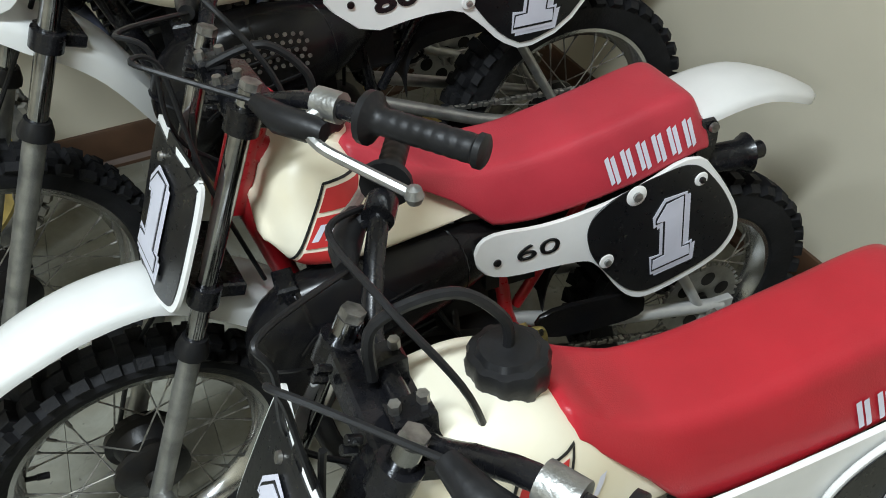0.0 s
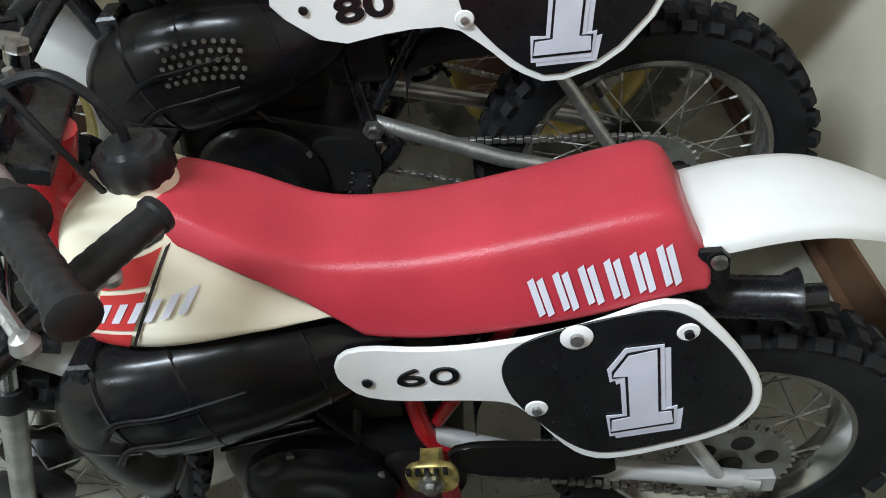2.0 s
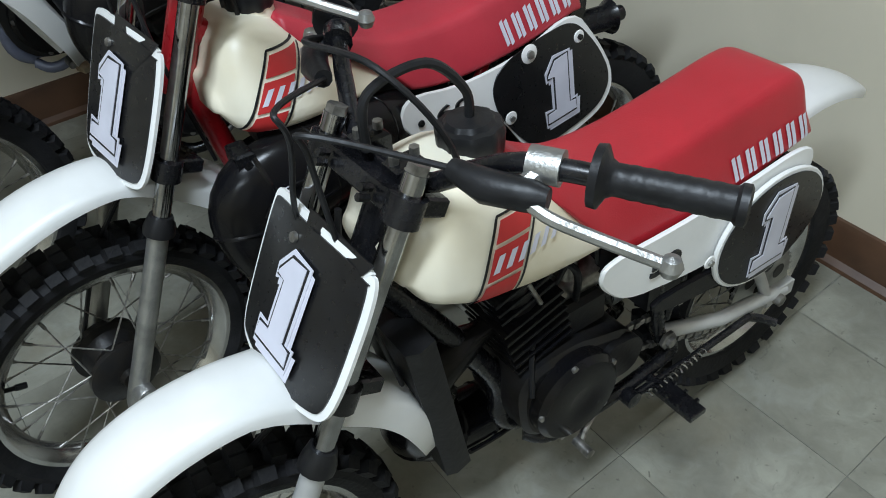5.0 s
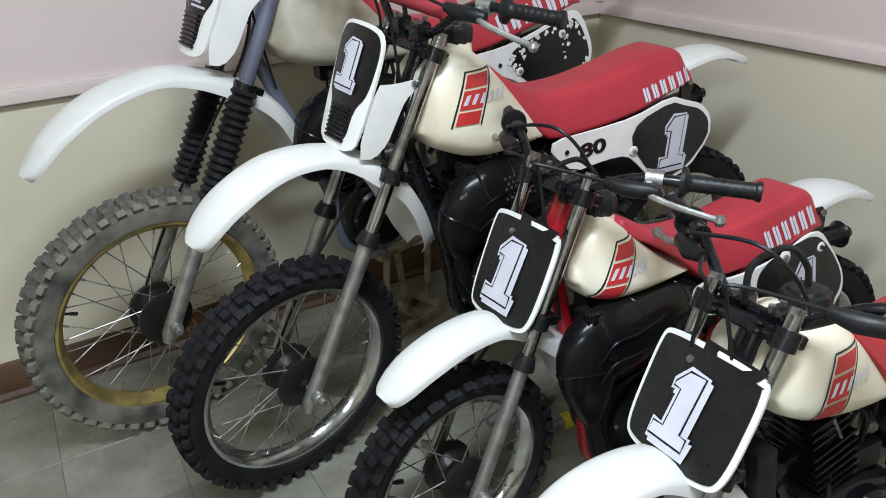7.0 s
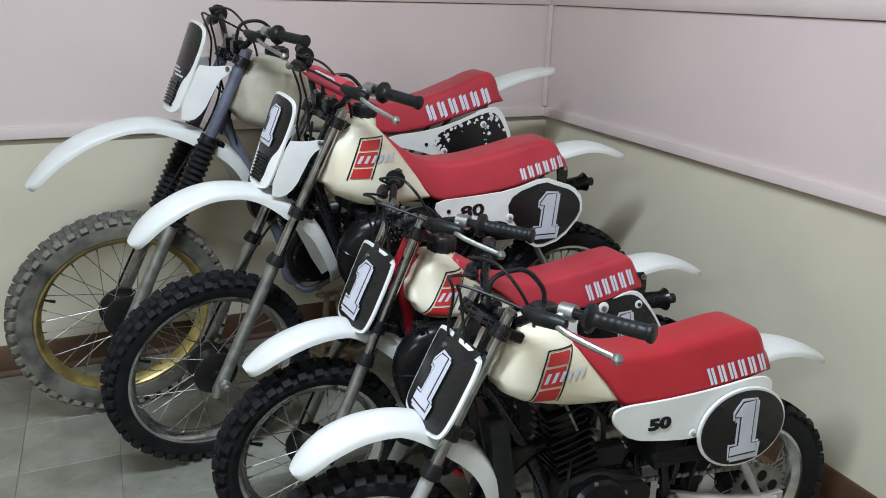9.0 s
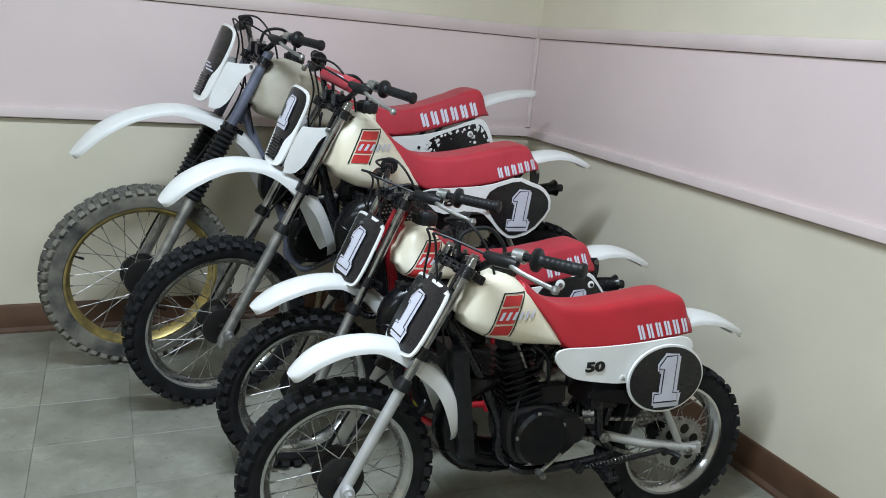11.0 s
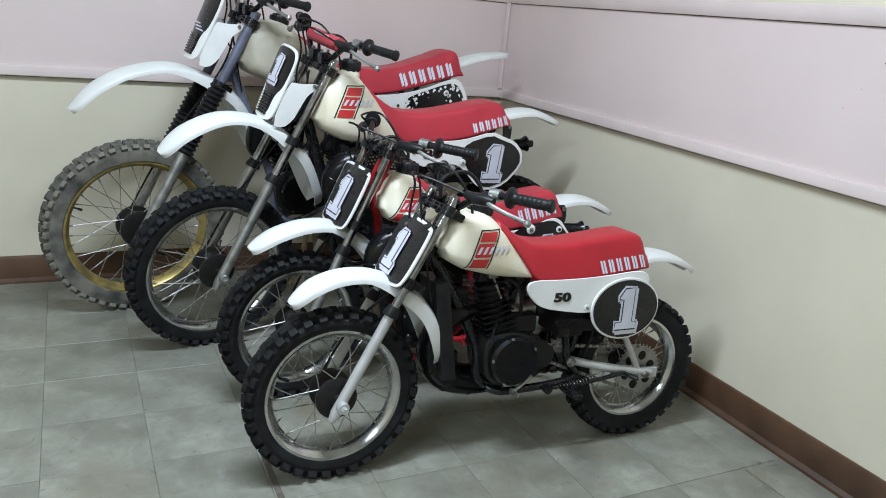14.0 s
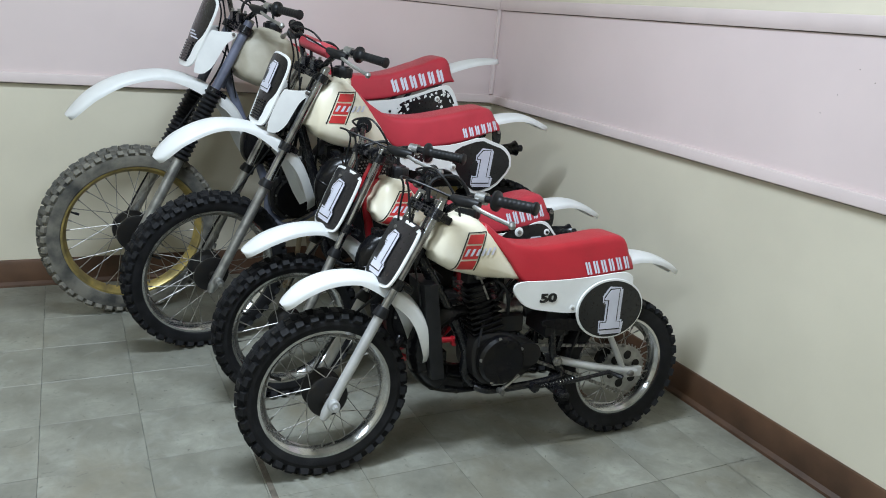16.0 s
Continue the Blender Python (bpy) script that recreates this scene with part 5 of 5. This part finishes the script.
# ---- the four motorcycles ----
BIKE_50 = dict(
    label="small white and red motocross bike with oval 50 plate", cx=0.775, at=(0.781, -0.490), yaw=-3.1, lean=-4.5, steer=2.5, slant=0.02, flap=(1.062, 0.285, 0.60),
    R=0.262, tw=0.072, rim=0.203, rim_mat=M_RIM, tyre_mat=M_TYRE, rear_tyre=M_TYRE, spokes=28, hub=0.062, rx=1.835, rR=0.25, rrim=0.178,
    fork_top=(1.075, 0.83), fy=0.078, fr=0.0135, low=0.46, clamp_low=0.62, tube_mat=M_CHROME, tube_label="chromed fork tube", leg_mat=M_SILVER, leg_label="silver painted fork leg",
    frame_mat=M_BLACK, ff=[(0.64, 0.550), (0.705, 0.600), (0.79, 0.626), (0.89, 0.618), (0.995, 0.565), (1.065, 0.485), (1.12, 0.345)], ffw=WIDTH_F,
    plate=(0.958, 0.698), plate_size=(0.222, 0.21), plate_kind="board",
    bar=(0.028, -0.005), hw=0.33, rise=0.062, sweep=0.138,
    tank_top=[(1.072, 0.745), (1.090, 0.784), (1.130, 0.805), (1.195, 0.808), (1.25, 0.778), (1.322, 0.702), (1.412, 0.610)],
    tank_bot=[(1.068, 0.705), (1.088, 0.668), (1.14, 0.638), (1.25, 0.612), (1.412, 0.598)],
    tank_w=[(1.068, 0.082), (1.102, 0.105), (1.212, 0.110), (1.312, 0.096), (1.412, 0.076)], tank_mat=M_CREAM, tank_label="cream plastic fuel tank",
    cap=(1.214, 0.818), decal=((1.190, 0.704), 0.052, 0.105, 0.40),
    seat_top=[(1.256, 0.782), (1.30, 0.748), (1.37, 0.715), (1.47, 0.707), (1.62, 0.722), (1.73, 0.735), (1.772, 0.724), (1.800, 0.665)],
    seat_bot=[(1.256, 0.752), (1.28, 0.722), (1.337, 0.655), (1.385, 0.592), (1.43, 0.576), (1.54, 0.578), (1.67, 0.592), (1.800, 0.618)],
    seat_w=[(1.256, 0.074), (1.3, 0.085), (1.42, 0.095), (1.77, 0.098), (1.80, 0.092)], seat_mat=M_CLEAN, name=((1.615, 0.612), (1.79, 0.630), 0.042),
    rf=[(1.69, 0.60), (1.81, 0.650), (1.93, 0.642), (2.05, 0.588)], rfw=WIDTH_R,
    lat=0.105, panel=[(1.338, 0.572), (1.347, 0.606), (1.48, 0.602), (1.62, 0.607), (1.76, 0.622), (1.80, 0.60), (1.79, 0.54), (1.70, 0.50), (1.57, 0.488), (1.50, 0.496), (1.39, 0.516)],
    oval=((1.704, 0.499), 0.131, 0.103), one=((1.706, 0.499), 0.142), size_text=("50", (1.468, 0.546), 0.026, 1.6, 0.045),
    bolts=((1.553, 0.512, 0.010, 1),),
    eng=(1.328, 0.342), er=0.084, cyl=0.175, piv=(1.545, 0.315),
    swing_mat=M_SILVER, swing_label="silver painted swingarm", spr=0.085, guard=((1.45, 0.462), (1.80, 0.425), 0.040),
    pipe=[(1.12, 0.0, 0.46), (1.10, 0.03, 0.34), (1.18, 0.05, 0.25), (1.36, 0.06, 0.235), (1.50, 0.07, 0.34)], pipe_r=0.052,
    silencer=[(1.60, 0.10, 0.42), (1.90, 0.12, 0.46)],
    stand=((1.46, -0.085, 0.235), (1.74, -0.10, 0.265)))

BIKE_60 = dict(
    label="white and red motocross bike with red frame and 60 panel", cx=0.80, at=(0.80, 0.014), yaw=-3.9, lean=-3.4, steer=11,
    R=0.268, tw=0.075, rim=0.21, rim_mat=M_RIM, tyre_mat=M_TYRE, rear_tyre=M_TYRE, spokes=28, hub=0.062, rx=1.87, rR=0.262, rrim=0.18,
    fork_top=(1.075, 0.90), fy=0.08, fr=0.0140, low=0.45, clamp_low=0.60, tube_mat=M_CHROME, tube_label="chromed fork tube", leg_mat=M_ALU, leg_label="grey alloy fork leg",
    frame_mat=M_REDP, ff=[(0.627, 0.562), (0.71, 0.609), (0.82, 0.636), (0.93, 0.624), (1.05, 0.552), (1.135, 0.45), (1.185, 0.34)], ffw=WIDTH_F,
    plate=(0.950, 0.736), plate_size=(0.200, 0.228), plate_kind="board",
    bar=(0.0, 0.0), hw=0.345, rise=0.048, sweep=0.155,
    tank_top=[(1.08, 0.745), (1.10, 0.79), (1.14, 0.812), (1.195, 0.798), (1.25, 0.748), (1.32, 0.692), (1.392, 0.656)],
    tank_bot=[(1.075, 0.690), (1.100, 0.652), (1.160, 0.638), (1.280, 0.642), (1.392, 0.642)],
    tank_w=[(1.08, 0.095), (1.12, 0.132), (1.20, 0.142), (1.30, 0.118), (1.392, 0.086)], tank_mat=M_CREAM, tank_label="cream plastic fuel tank",
    cap=(1.186, 0.832), decal=((1.160, 0.712), 0.050, 0.108, 0.60),
    seat_top=[(1.214, 0.797), (1.27, 0.768), (1.35, 0.722), (1.43, 0.712), (1.50, 0.715), (1.62, 0.734), (1.72, 0.754), (1.758, 0.750), (1.785, 0.705)],
    seat_bot=[(1.214, 0.758), (1.26, 0.738), (1.30, 0.712), (1.347, 0.68), (1.385, 0.642), (1.41, 0.615), (1.50, 0.606), (1.64, 0.622), (1.785, 0.656)],
    seat_w=[(1.212, 0.070), (1.28, 0.085), (1.42, 0.098), (1.74, 0.102), (1.785, 0.096)], seat_mat=M_RED, name=((1.605, 0.640), (1.765, 0.680), 0.046),
    rf=[(1.68, 0.665), (1.79, 0.705), (1.92, 0.715), (2.06, 0.66)], rfw=WIDTH_R,
    lat=0.108, panel=[(1.362, 0.578), (1.382, 0.622), (1.496, 0.606), (1.636, 0.622), (1.758, 0.672), (1.818, 0.597), (1.858, 0.530), (1.862, 0.480), (1.826, 0.436), (1.686, 0.396), (1.638, 0.418), (1.578, 0.512), (1.541, 0.524), (1.396, 0.533)],
    field=[(1.558, 0.570), (1.572, 0.518), (1.638, 0.433), (1.686, 0.414), (1.818, 0.451), (1.848, 0.493), (1.845, 0.533), (1.811, 0.592), (1.753, 0.656), (1.664, 0.642), (1.601, 0.624), (1.569, 0.602)],
    one=((1.718, 0.531), 0.130), size_text=("60", (1.474, 0.569), 0.026, 2.1, 0.0),
    bolts=((1.766, 0.618, 0.011, 2), (1.598, 0.508, 0.012, 1), (1.646, 0.620, 0.016, 1), (1.404, 0.568, 0.006, 0)),
    eng=(1.285, 0.290), er=0.120, cyl=0.175, piv=(1.455, 0.375), zinc=True,
    swing_mat=M_SILVER, swing_label="silver painted swingarm", spr=0.085, guard=((1.475, 0.385), (1.70, 0.365), 0.075),
    pipe=[(1.21, -0.07, 0.25), (1.15, -0.15, 0.20), (1.10, -0.16, 0.29), (1.085, -0.14, 0.42), (1.095, -0.12, 0.535), (1.18, -0.115, 0.555), (1.33, -0.07, 0.565), (1.47, 0.0, 0.56)], pipe_r=0.092,
    silencer=[(1.62, -0.02, 0.60), (1.90, -0.055, 0.60)],
    tank_taper=0.42,
    flare=(0.08, 0.62),
    one_turn=0.16,
    pivot_y=0.135,
    stand=((1.49, -0.10, 0.245), (1.74, -0.10, 0.10)),
    peg_drop=0.17, tail=(1.797, 0.690),
    head=0.46,
    flat=0.6)

BIKE_80 = dict(
    label="taller white and red motocross bike with an 80 panel", cx=0.60, at=(0.60, 0.51), yaw=-3, steer=16,
    R=0.328, tw=0.085, rim=0.262, rim_mat=M_RIM, tyre_mat=M_TYRE, rear_tyre=M_TYRE, spokes=32, hub=0.07, rx=1.86, rz=0.40, rR=0.30, rrim=0.222,
    fork_top=(0.985, 1.13), fy=0.09, fr=0.0165, low=0.47, clamp_low=0.66, tube_mat=M_CHROME, tube_label="worn chrome fork tube", leg_mat=M_ALU, leg_label="grey alloy fork leg",
    frame_mat=M_BLACK, ff=[(0.39, 0.805), (0.47, 0.878), (0.60, 0.930), (0.74, 0.918), (0.85, 0.862), (0.945, 0.765), (1.035, 0.575)], ffw=[(0, 0.024), (0.03, 0.042), (0.10, 0.056), (0.2, 0.062), (0.5, 0.061), (0.65, 0.082), (0.85, 0.086), (0.95, 0.070), (1, 0.034)],
    plate=(0.803, 1.062), plate_size=(0.16, 0.285), plate_kind="mask", plate_tilt=-0.1,
    bar=(0.0, 0.03), hw=0.36, rise=0.085, sweep=0.09, pad=True,
    tank_top=[(0.962, 0.973), (0.987, 1.058), (1.052, 1.113), (1.122, 1.098), (1.182, 1.038), (1.252, 0.953), (1.322, 0.888)],
    tank_bot=[(0.962, 0.92), (0.992, 0.885), (1.072, 0.85), (1.172, 0.838), (1.322, 0.852)],
    tank_w=[(0.962, 0.10), (1.002, 0.145), (1.10, 0.158), (1.222, 0.13), (1.322, 0.092)], tank_mat=M_CREAM, tank_label="cream plastic fuel tank",
    cap=(1.112, 1.135), decal=((1.082, 1.003), 0.060, 0.110, 0.40),
    seat_top=[(1.155, 1.065), (1.22, 1.015), (1.30, 0.972), (1.42, 0.968), (1.55, 0.990), (1.68, 1.018), (1.75, 1.018), (1.79, 0.965)],
    seat_bot=[(1.155, 1.03), (1.19, 0.99), (1.26, 0.91), (1.32, 0.846), (1.42, 0.845), (1.6, 0.870), (1.79, 0.930)],
    seat_w=[(1.155, 0.07), (1.22, 0.085), (1.36, 0.105), (1.74, 0.112), (1.79, 0.10)], seat_mat=M_RED, name=((1.620, 0.898), (1.785, 0.940), 0.038),
    rf=[(1.68, 0.935), (1.80, 0.972), (1.93, 0.985), (2.075, 0.94)], rfw=WIDTH_R,
    lat=0.125, panel=[(1.308, 0.82), (1.315, 0.855), (1.45, 0.862), (1.57, 0.872), (1.698, 0.910), (1.745, 0.892), (1.808, 0.872), (1.848, 0.83), (1.852, 0.77), (1.78, 0.685), (1.69, 0.658), (1.638, 0.688), (1.60, 0.73), (1.555, 0.770), (1.48, 0.772), (1.38, 0.757)],
    field=[(1.560, 0.81), (1.585, 0.86), (1.695, 0.896), (1.742, 0.878), (1.800, 0.860), (1.836, 0.822), (1.839, 0.774), (1.772, 0.698), (1.69, 0.672), (1.646, 0.698), (1.605, 0.742)],
    one=((1.712, 0.782), 0.145), size_text=("80", (1.437, 0.812), 0.036, 1.6, 0.03), text_turn=0.10,
    bolts=((1.573, 0.780, 0.012, 1), (1.355, 0.818, 0.006, 0)),
    eng=(1.20, 0.50), er=0.118, cyl=0.20, piv=(1.405, 0.575),
    swing_mat=M_ALU, swing_label="dull alloy swingarm", spr=0.09,
    pipe=[(1.16, -0.03, 0.53), (1.12, -0.06, 0.46), (1.07, -0.09, 0.52), (1.055, -0.11, 0.63), (1.09, -0.115, 0.715), (1.18, -0.12, 0.742), (1.29, -0.11, 0.755), (1.42, -0.03, 0.76)], pipe_r=0.100, holes=(1.15, 0.80),
    silencer=[(1.60, 0.08, 0.77), (1.97, 0.07, 0.83)],
    crisp=1, head=0.46,
    flat=0.62,
    tail=(1.795, 0.925))

BIKE_125 = dict(
    label="tall dusty white and red motocross bike with gold rims", cx=0.36, at=(0.36, 0.955), yaw=1.0, steer=11,
    R=0.372, tw=0.095, rim=0.292, rim_mat=M_GOLD, tyre_mat=M_DUSTY, rear_tyre=M_DUSTY, spokes=36, hub=0.078, rx=1.78, rR=0.345, rrim=0.25,
    fork_top=(0.80, 1.26), fy=0.085, fr=0.0195, low=0.40, clamp_low=0.70, tube_mat=M_BLUE, tube_label="blue-grey painted fork tube", leg_mat=M_ALU, leg_label="dull alloy fork leg", gaiter=True,
    frame_mat=M_BLUE, ff=[(0.115, 0.875), (0.21, 0.965), (0.34, 1.03), (0.50, 1.05), (0.66, 1.0), (0.785, 0.90), (0.885, 0.70)], ffw=[(0, 0.026), (0.03, 0.044), (0.10, 0.058), (0.2, 0.067), (0.5, 0.066), (0.65, 0.086), (0.85, 0.09), (0.95, 0.072), (1, 0.034)],
    plate=(0.615, 1.232), plate_size=(0.18, 0.31), plate_kind="mask", plate_tilt=-0.08, worn=True,
    bar=(0.0, 0.035), hw=0.39, rise=0.07, sweep=0.08,
    tank_top=[(0.77, 1.13), (0.795, 1.21), (0.87, 1.26), (0.97, 1.245), (1.05, 1.18), (1.15, 1.09), (1.25, 1.02)],
    tank_bot=[(0.77, 1.08), (0.80, 1.04), (0.88, 1.01), (1.05, 0.99), (1.25, 1.0)],
    tank_w=[(0.77, 0.09), (0.82, 0.14), (0.95, 0.15), (1.1, 0.12), (1.25, 0.09)], tank_mat=M_DIRTY, tank_label="yellowed grimy plastic fuel tank",
    cap=(0.95, 1.27),
    seat_top=[(1.03, 1.205), (1.12, 1.15), (1.23, 1.10), (1.36, 1.085), (1.50, 1.105), (1.65, 1.155), (1.75, 1.190), (1.785, 1.175), (1.812, 1.10)],
    seat_bot=[(1.03, 1.175), (1.11, 1.10), (1.19, 1.02), (1.28, 0.982), (1.40, 0.975), (1.6, 1.02), (1.812, 1.078)],
    seat_w=[(1.03, 0.075), (1.1, 0.09), (1.25, 0.11), (1.75, 0.118), (1.812, 0.105)], seat_mat=M_RED, name=((1.492, 1.016), (1.765, 1.085), 0.056),
    rf=[(1.68, 1.07), (1.80, 1.130), (1.95, 1.175), (2.10, 1.192)], rfw=WIDTH_R,
    lat=0.135, panel=[(1.30, 0.945), (1.32, 0.975), (1.47, 0.985), (1.60, 1.015), (1.755, 1.075), (1.80, 1.04), (1.845, 0.94), (1.835, 0.88), (1.74, 0.80), (1.61, 0.82), (1.53, 0.88), (1.44, 0.91)],
    field=[(1.50, 0.94), (1.52, 0.975), (1.60, 1.005), (1.735, 1.052), (1.78, 1.03), (1.828, 0.935), (1.82, 0.885), (1.735, 0.818), (1.622, 0.835), (1.545, 0.89)],
    flake=(1.70, 0.97), bolts=((1.71, 1.0, 0.012, 1), (1.545, 0.905, 0.012, 1), (1.47, 0.935, 0.006, 0)),
    eng=(1.05, 0.52), er=0.10, cyl=0.19, piv=(1.30, 0.60),
    swing_mat=M_ALU, swing_label="dull alloy swingarm", spr=0.10,
    pipe=[(0.90, -0.01, 0.70), (0.87, -0.04, 0.74), (0.90, -0.08, 0.86), (1.02, -0.10, 0.90), (1.16, -0.09, 0.90), (1.35, -0.03, 0.88)], pipe_r=0.07,
    silencer=[(1.55, 0.11, 0.90), (1.85, 0.12, 0.95)])

for plan in (BIKE_125, BIKE_80, BIKE_60, BIKE_50):
    motorcycle(plan)



def work_stand(at_xy, turn, posts, height, width, material, label, tape=False):
    """A low metal stand: two runners, uprights and a cross plate."""
    root = new("work_stand")
    tagged(root, label, "stand", "stands between the motorcycles")
    for e in (-1, 1):
        part("runner", Geo().slab(rounded([(-width / 2, 0.0), (width / 2, 0.0), (width / 2, 0.03), (-width / 2, 0.03)], 1), e * 0.06 - 0.015, e * 0.06 + 0.015, 0.003), material, root)
    for k in range(posts):
        px = width * (-0.42 + 0.84 * k / (posts - 1)) if posts > 1 else 0.04
        lean = 0.03 * (-1) ** k if posts > 1 else -0.12
        part("upright", Geo().tube([(px, 0.0, 0.028), (px + lean, 0.0, height)], 0.0125, 10), material, root)
        part("foot", Geo().box((px, 0, 0.034), (0.04, 0.13, 0.012)), material, root)
    if posts > 1:
        part("cross_plate", Geo().box((0, 0, height), (width * 0.95, 0.035, 0.016)), material, root)
    if tape:
        part("tape", Geo().slab([(width * 0.26, -0.001), (width * 0.40, -0.001), (width * 0.40, 0.032), (width * 0.26, 0.032)], -0.078, -0.042, 0.001), M_YELL, root, "yellow tape")
    root.location = (at_xy[0] * K, at_xy[1] * K, 0)
    root.rotation_euler = (0, 0, radians(turn))


work_stand((1.20, 1.06), 20, 3, 0.30, 0.26, M_BEIGE, "beige rusty metal stand under the tall motorcycle")
work_stand((1.24, 0.33), 0, 1, 0.24, 0.24, M_GREYP, "grey metal stand with yellow tape on the floor", True)

# ---- floor: tiles, seam ----
PITCH, TX0, TY0 = 0.30, 0.0, 0.02
block("floor", XL - 0.15, XR + 0.15, YF - 0.15, YB + 0.15, -0.12, -0.004, M_GAP, label="grey-green worn vinyl tile floor", category="floor")
floor_ob = bpy.data.objects["floor"]
TILES = []
for v in range(3):
    gt = Geo()
    e = PITCH / 2 - 0.0005
    gt.loft([[(sx * (e - i), sy * (e - i), z) for sx, sy in ((-1, -1), (1, -1), (1, 1), (-1, 1))] for z, i in ((-0.006, 0), (-0.0006, 0), (0.0, 0.0006))])
    TILES.append(mesh_of(gt, M_TILE))
rest = Geo()
for i in range(-11, 9):
    for j in range(-16, 6):
        x0, y0 = TX0 + i * PITCH, TY0 + j * PITCH
        x1, y1 = min(x0 + PITCH, XR), min(y0 + PITCH, YB)
        x0 = max(x0, XL)
        if x1 - x0 < 0.02 or y1 - y0 < 0.02:
            continue
        if -1.0 < x0 and -1.8 < y0 and x1 - x0 > PITCH - 0.001 and y1 - y0 > PITCH - 0.001:
            ob = new("tile", random.choice(TILES))
            ob.parent = floor_ob
            ob.location = ((x0 + x1) / 2 * K, (y0 + y1) / 2 * K, random.uniform(-0.0004, 0.0004))
        else:
            rest.add([(x0 + 0.001, y0 + 0.001, 0), (x1 - 0.001, y0 + 0.001, 0), (x1 - 0.001, y1 - 0.001, 0), (x0 + 0.001, y1 - 0.001, 0)], [(0, 1, 2, 3)])
tagged(part("far_tiles", rest, M_TILE, floor_ob), "", "", "", "stuff")
g = Geo().box((0.615, -2.5, 0.0008), (0.018, 4.35, 0.003))
tagged(part("floor_seam", g, M_STRIP), "brown worn seam strip in the tile floor", "floor seam", "", "structure")
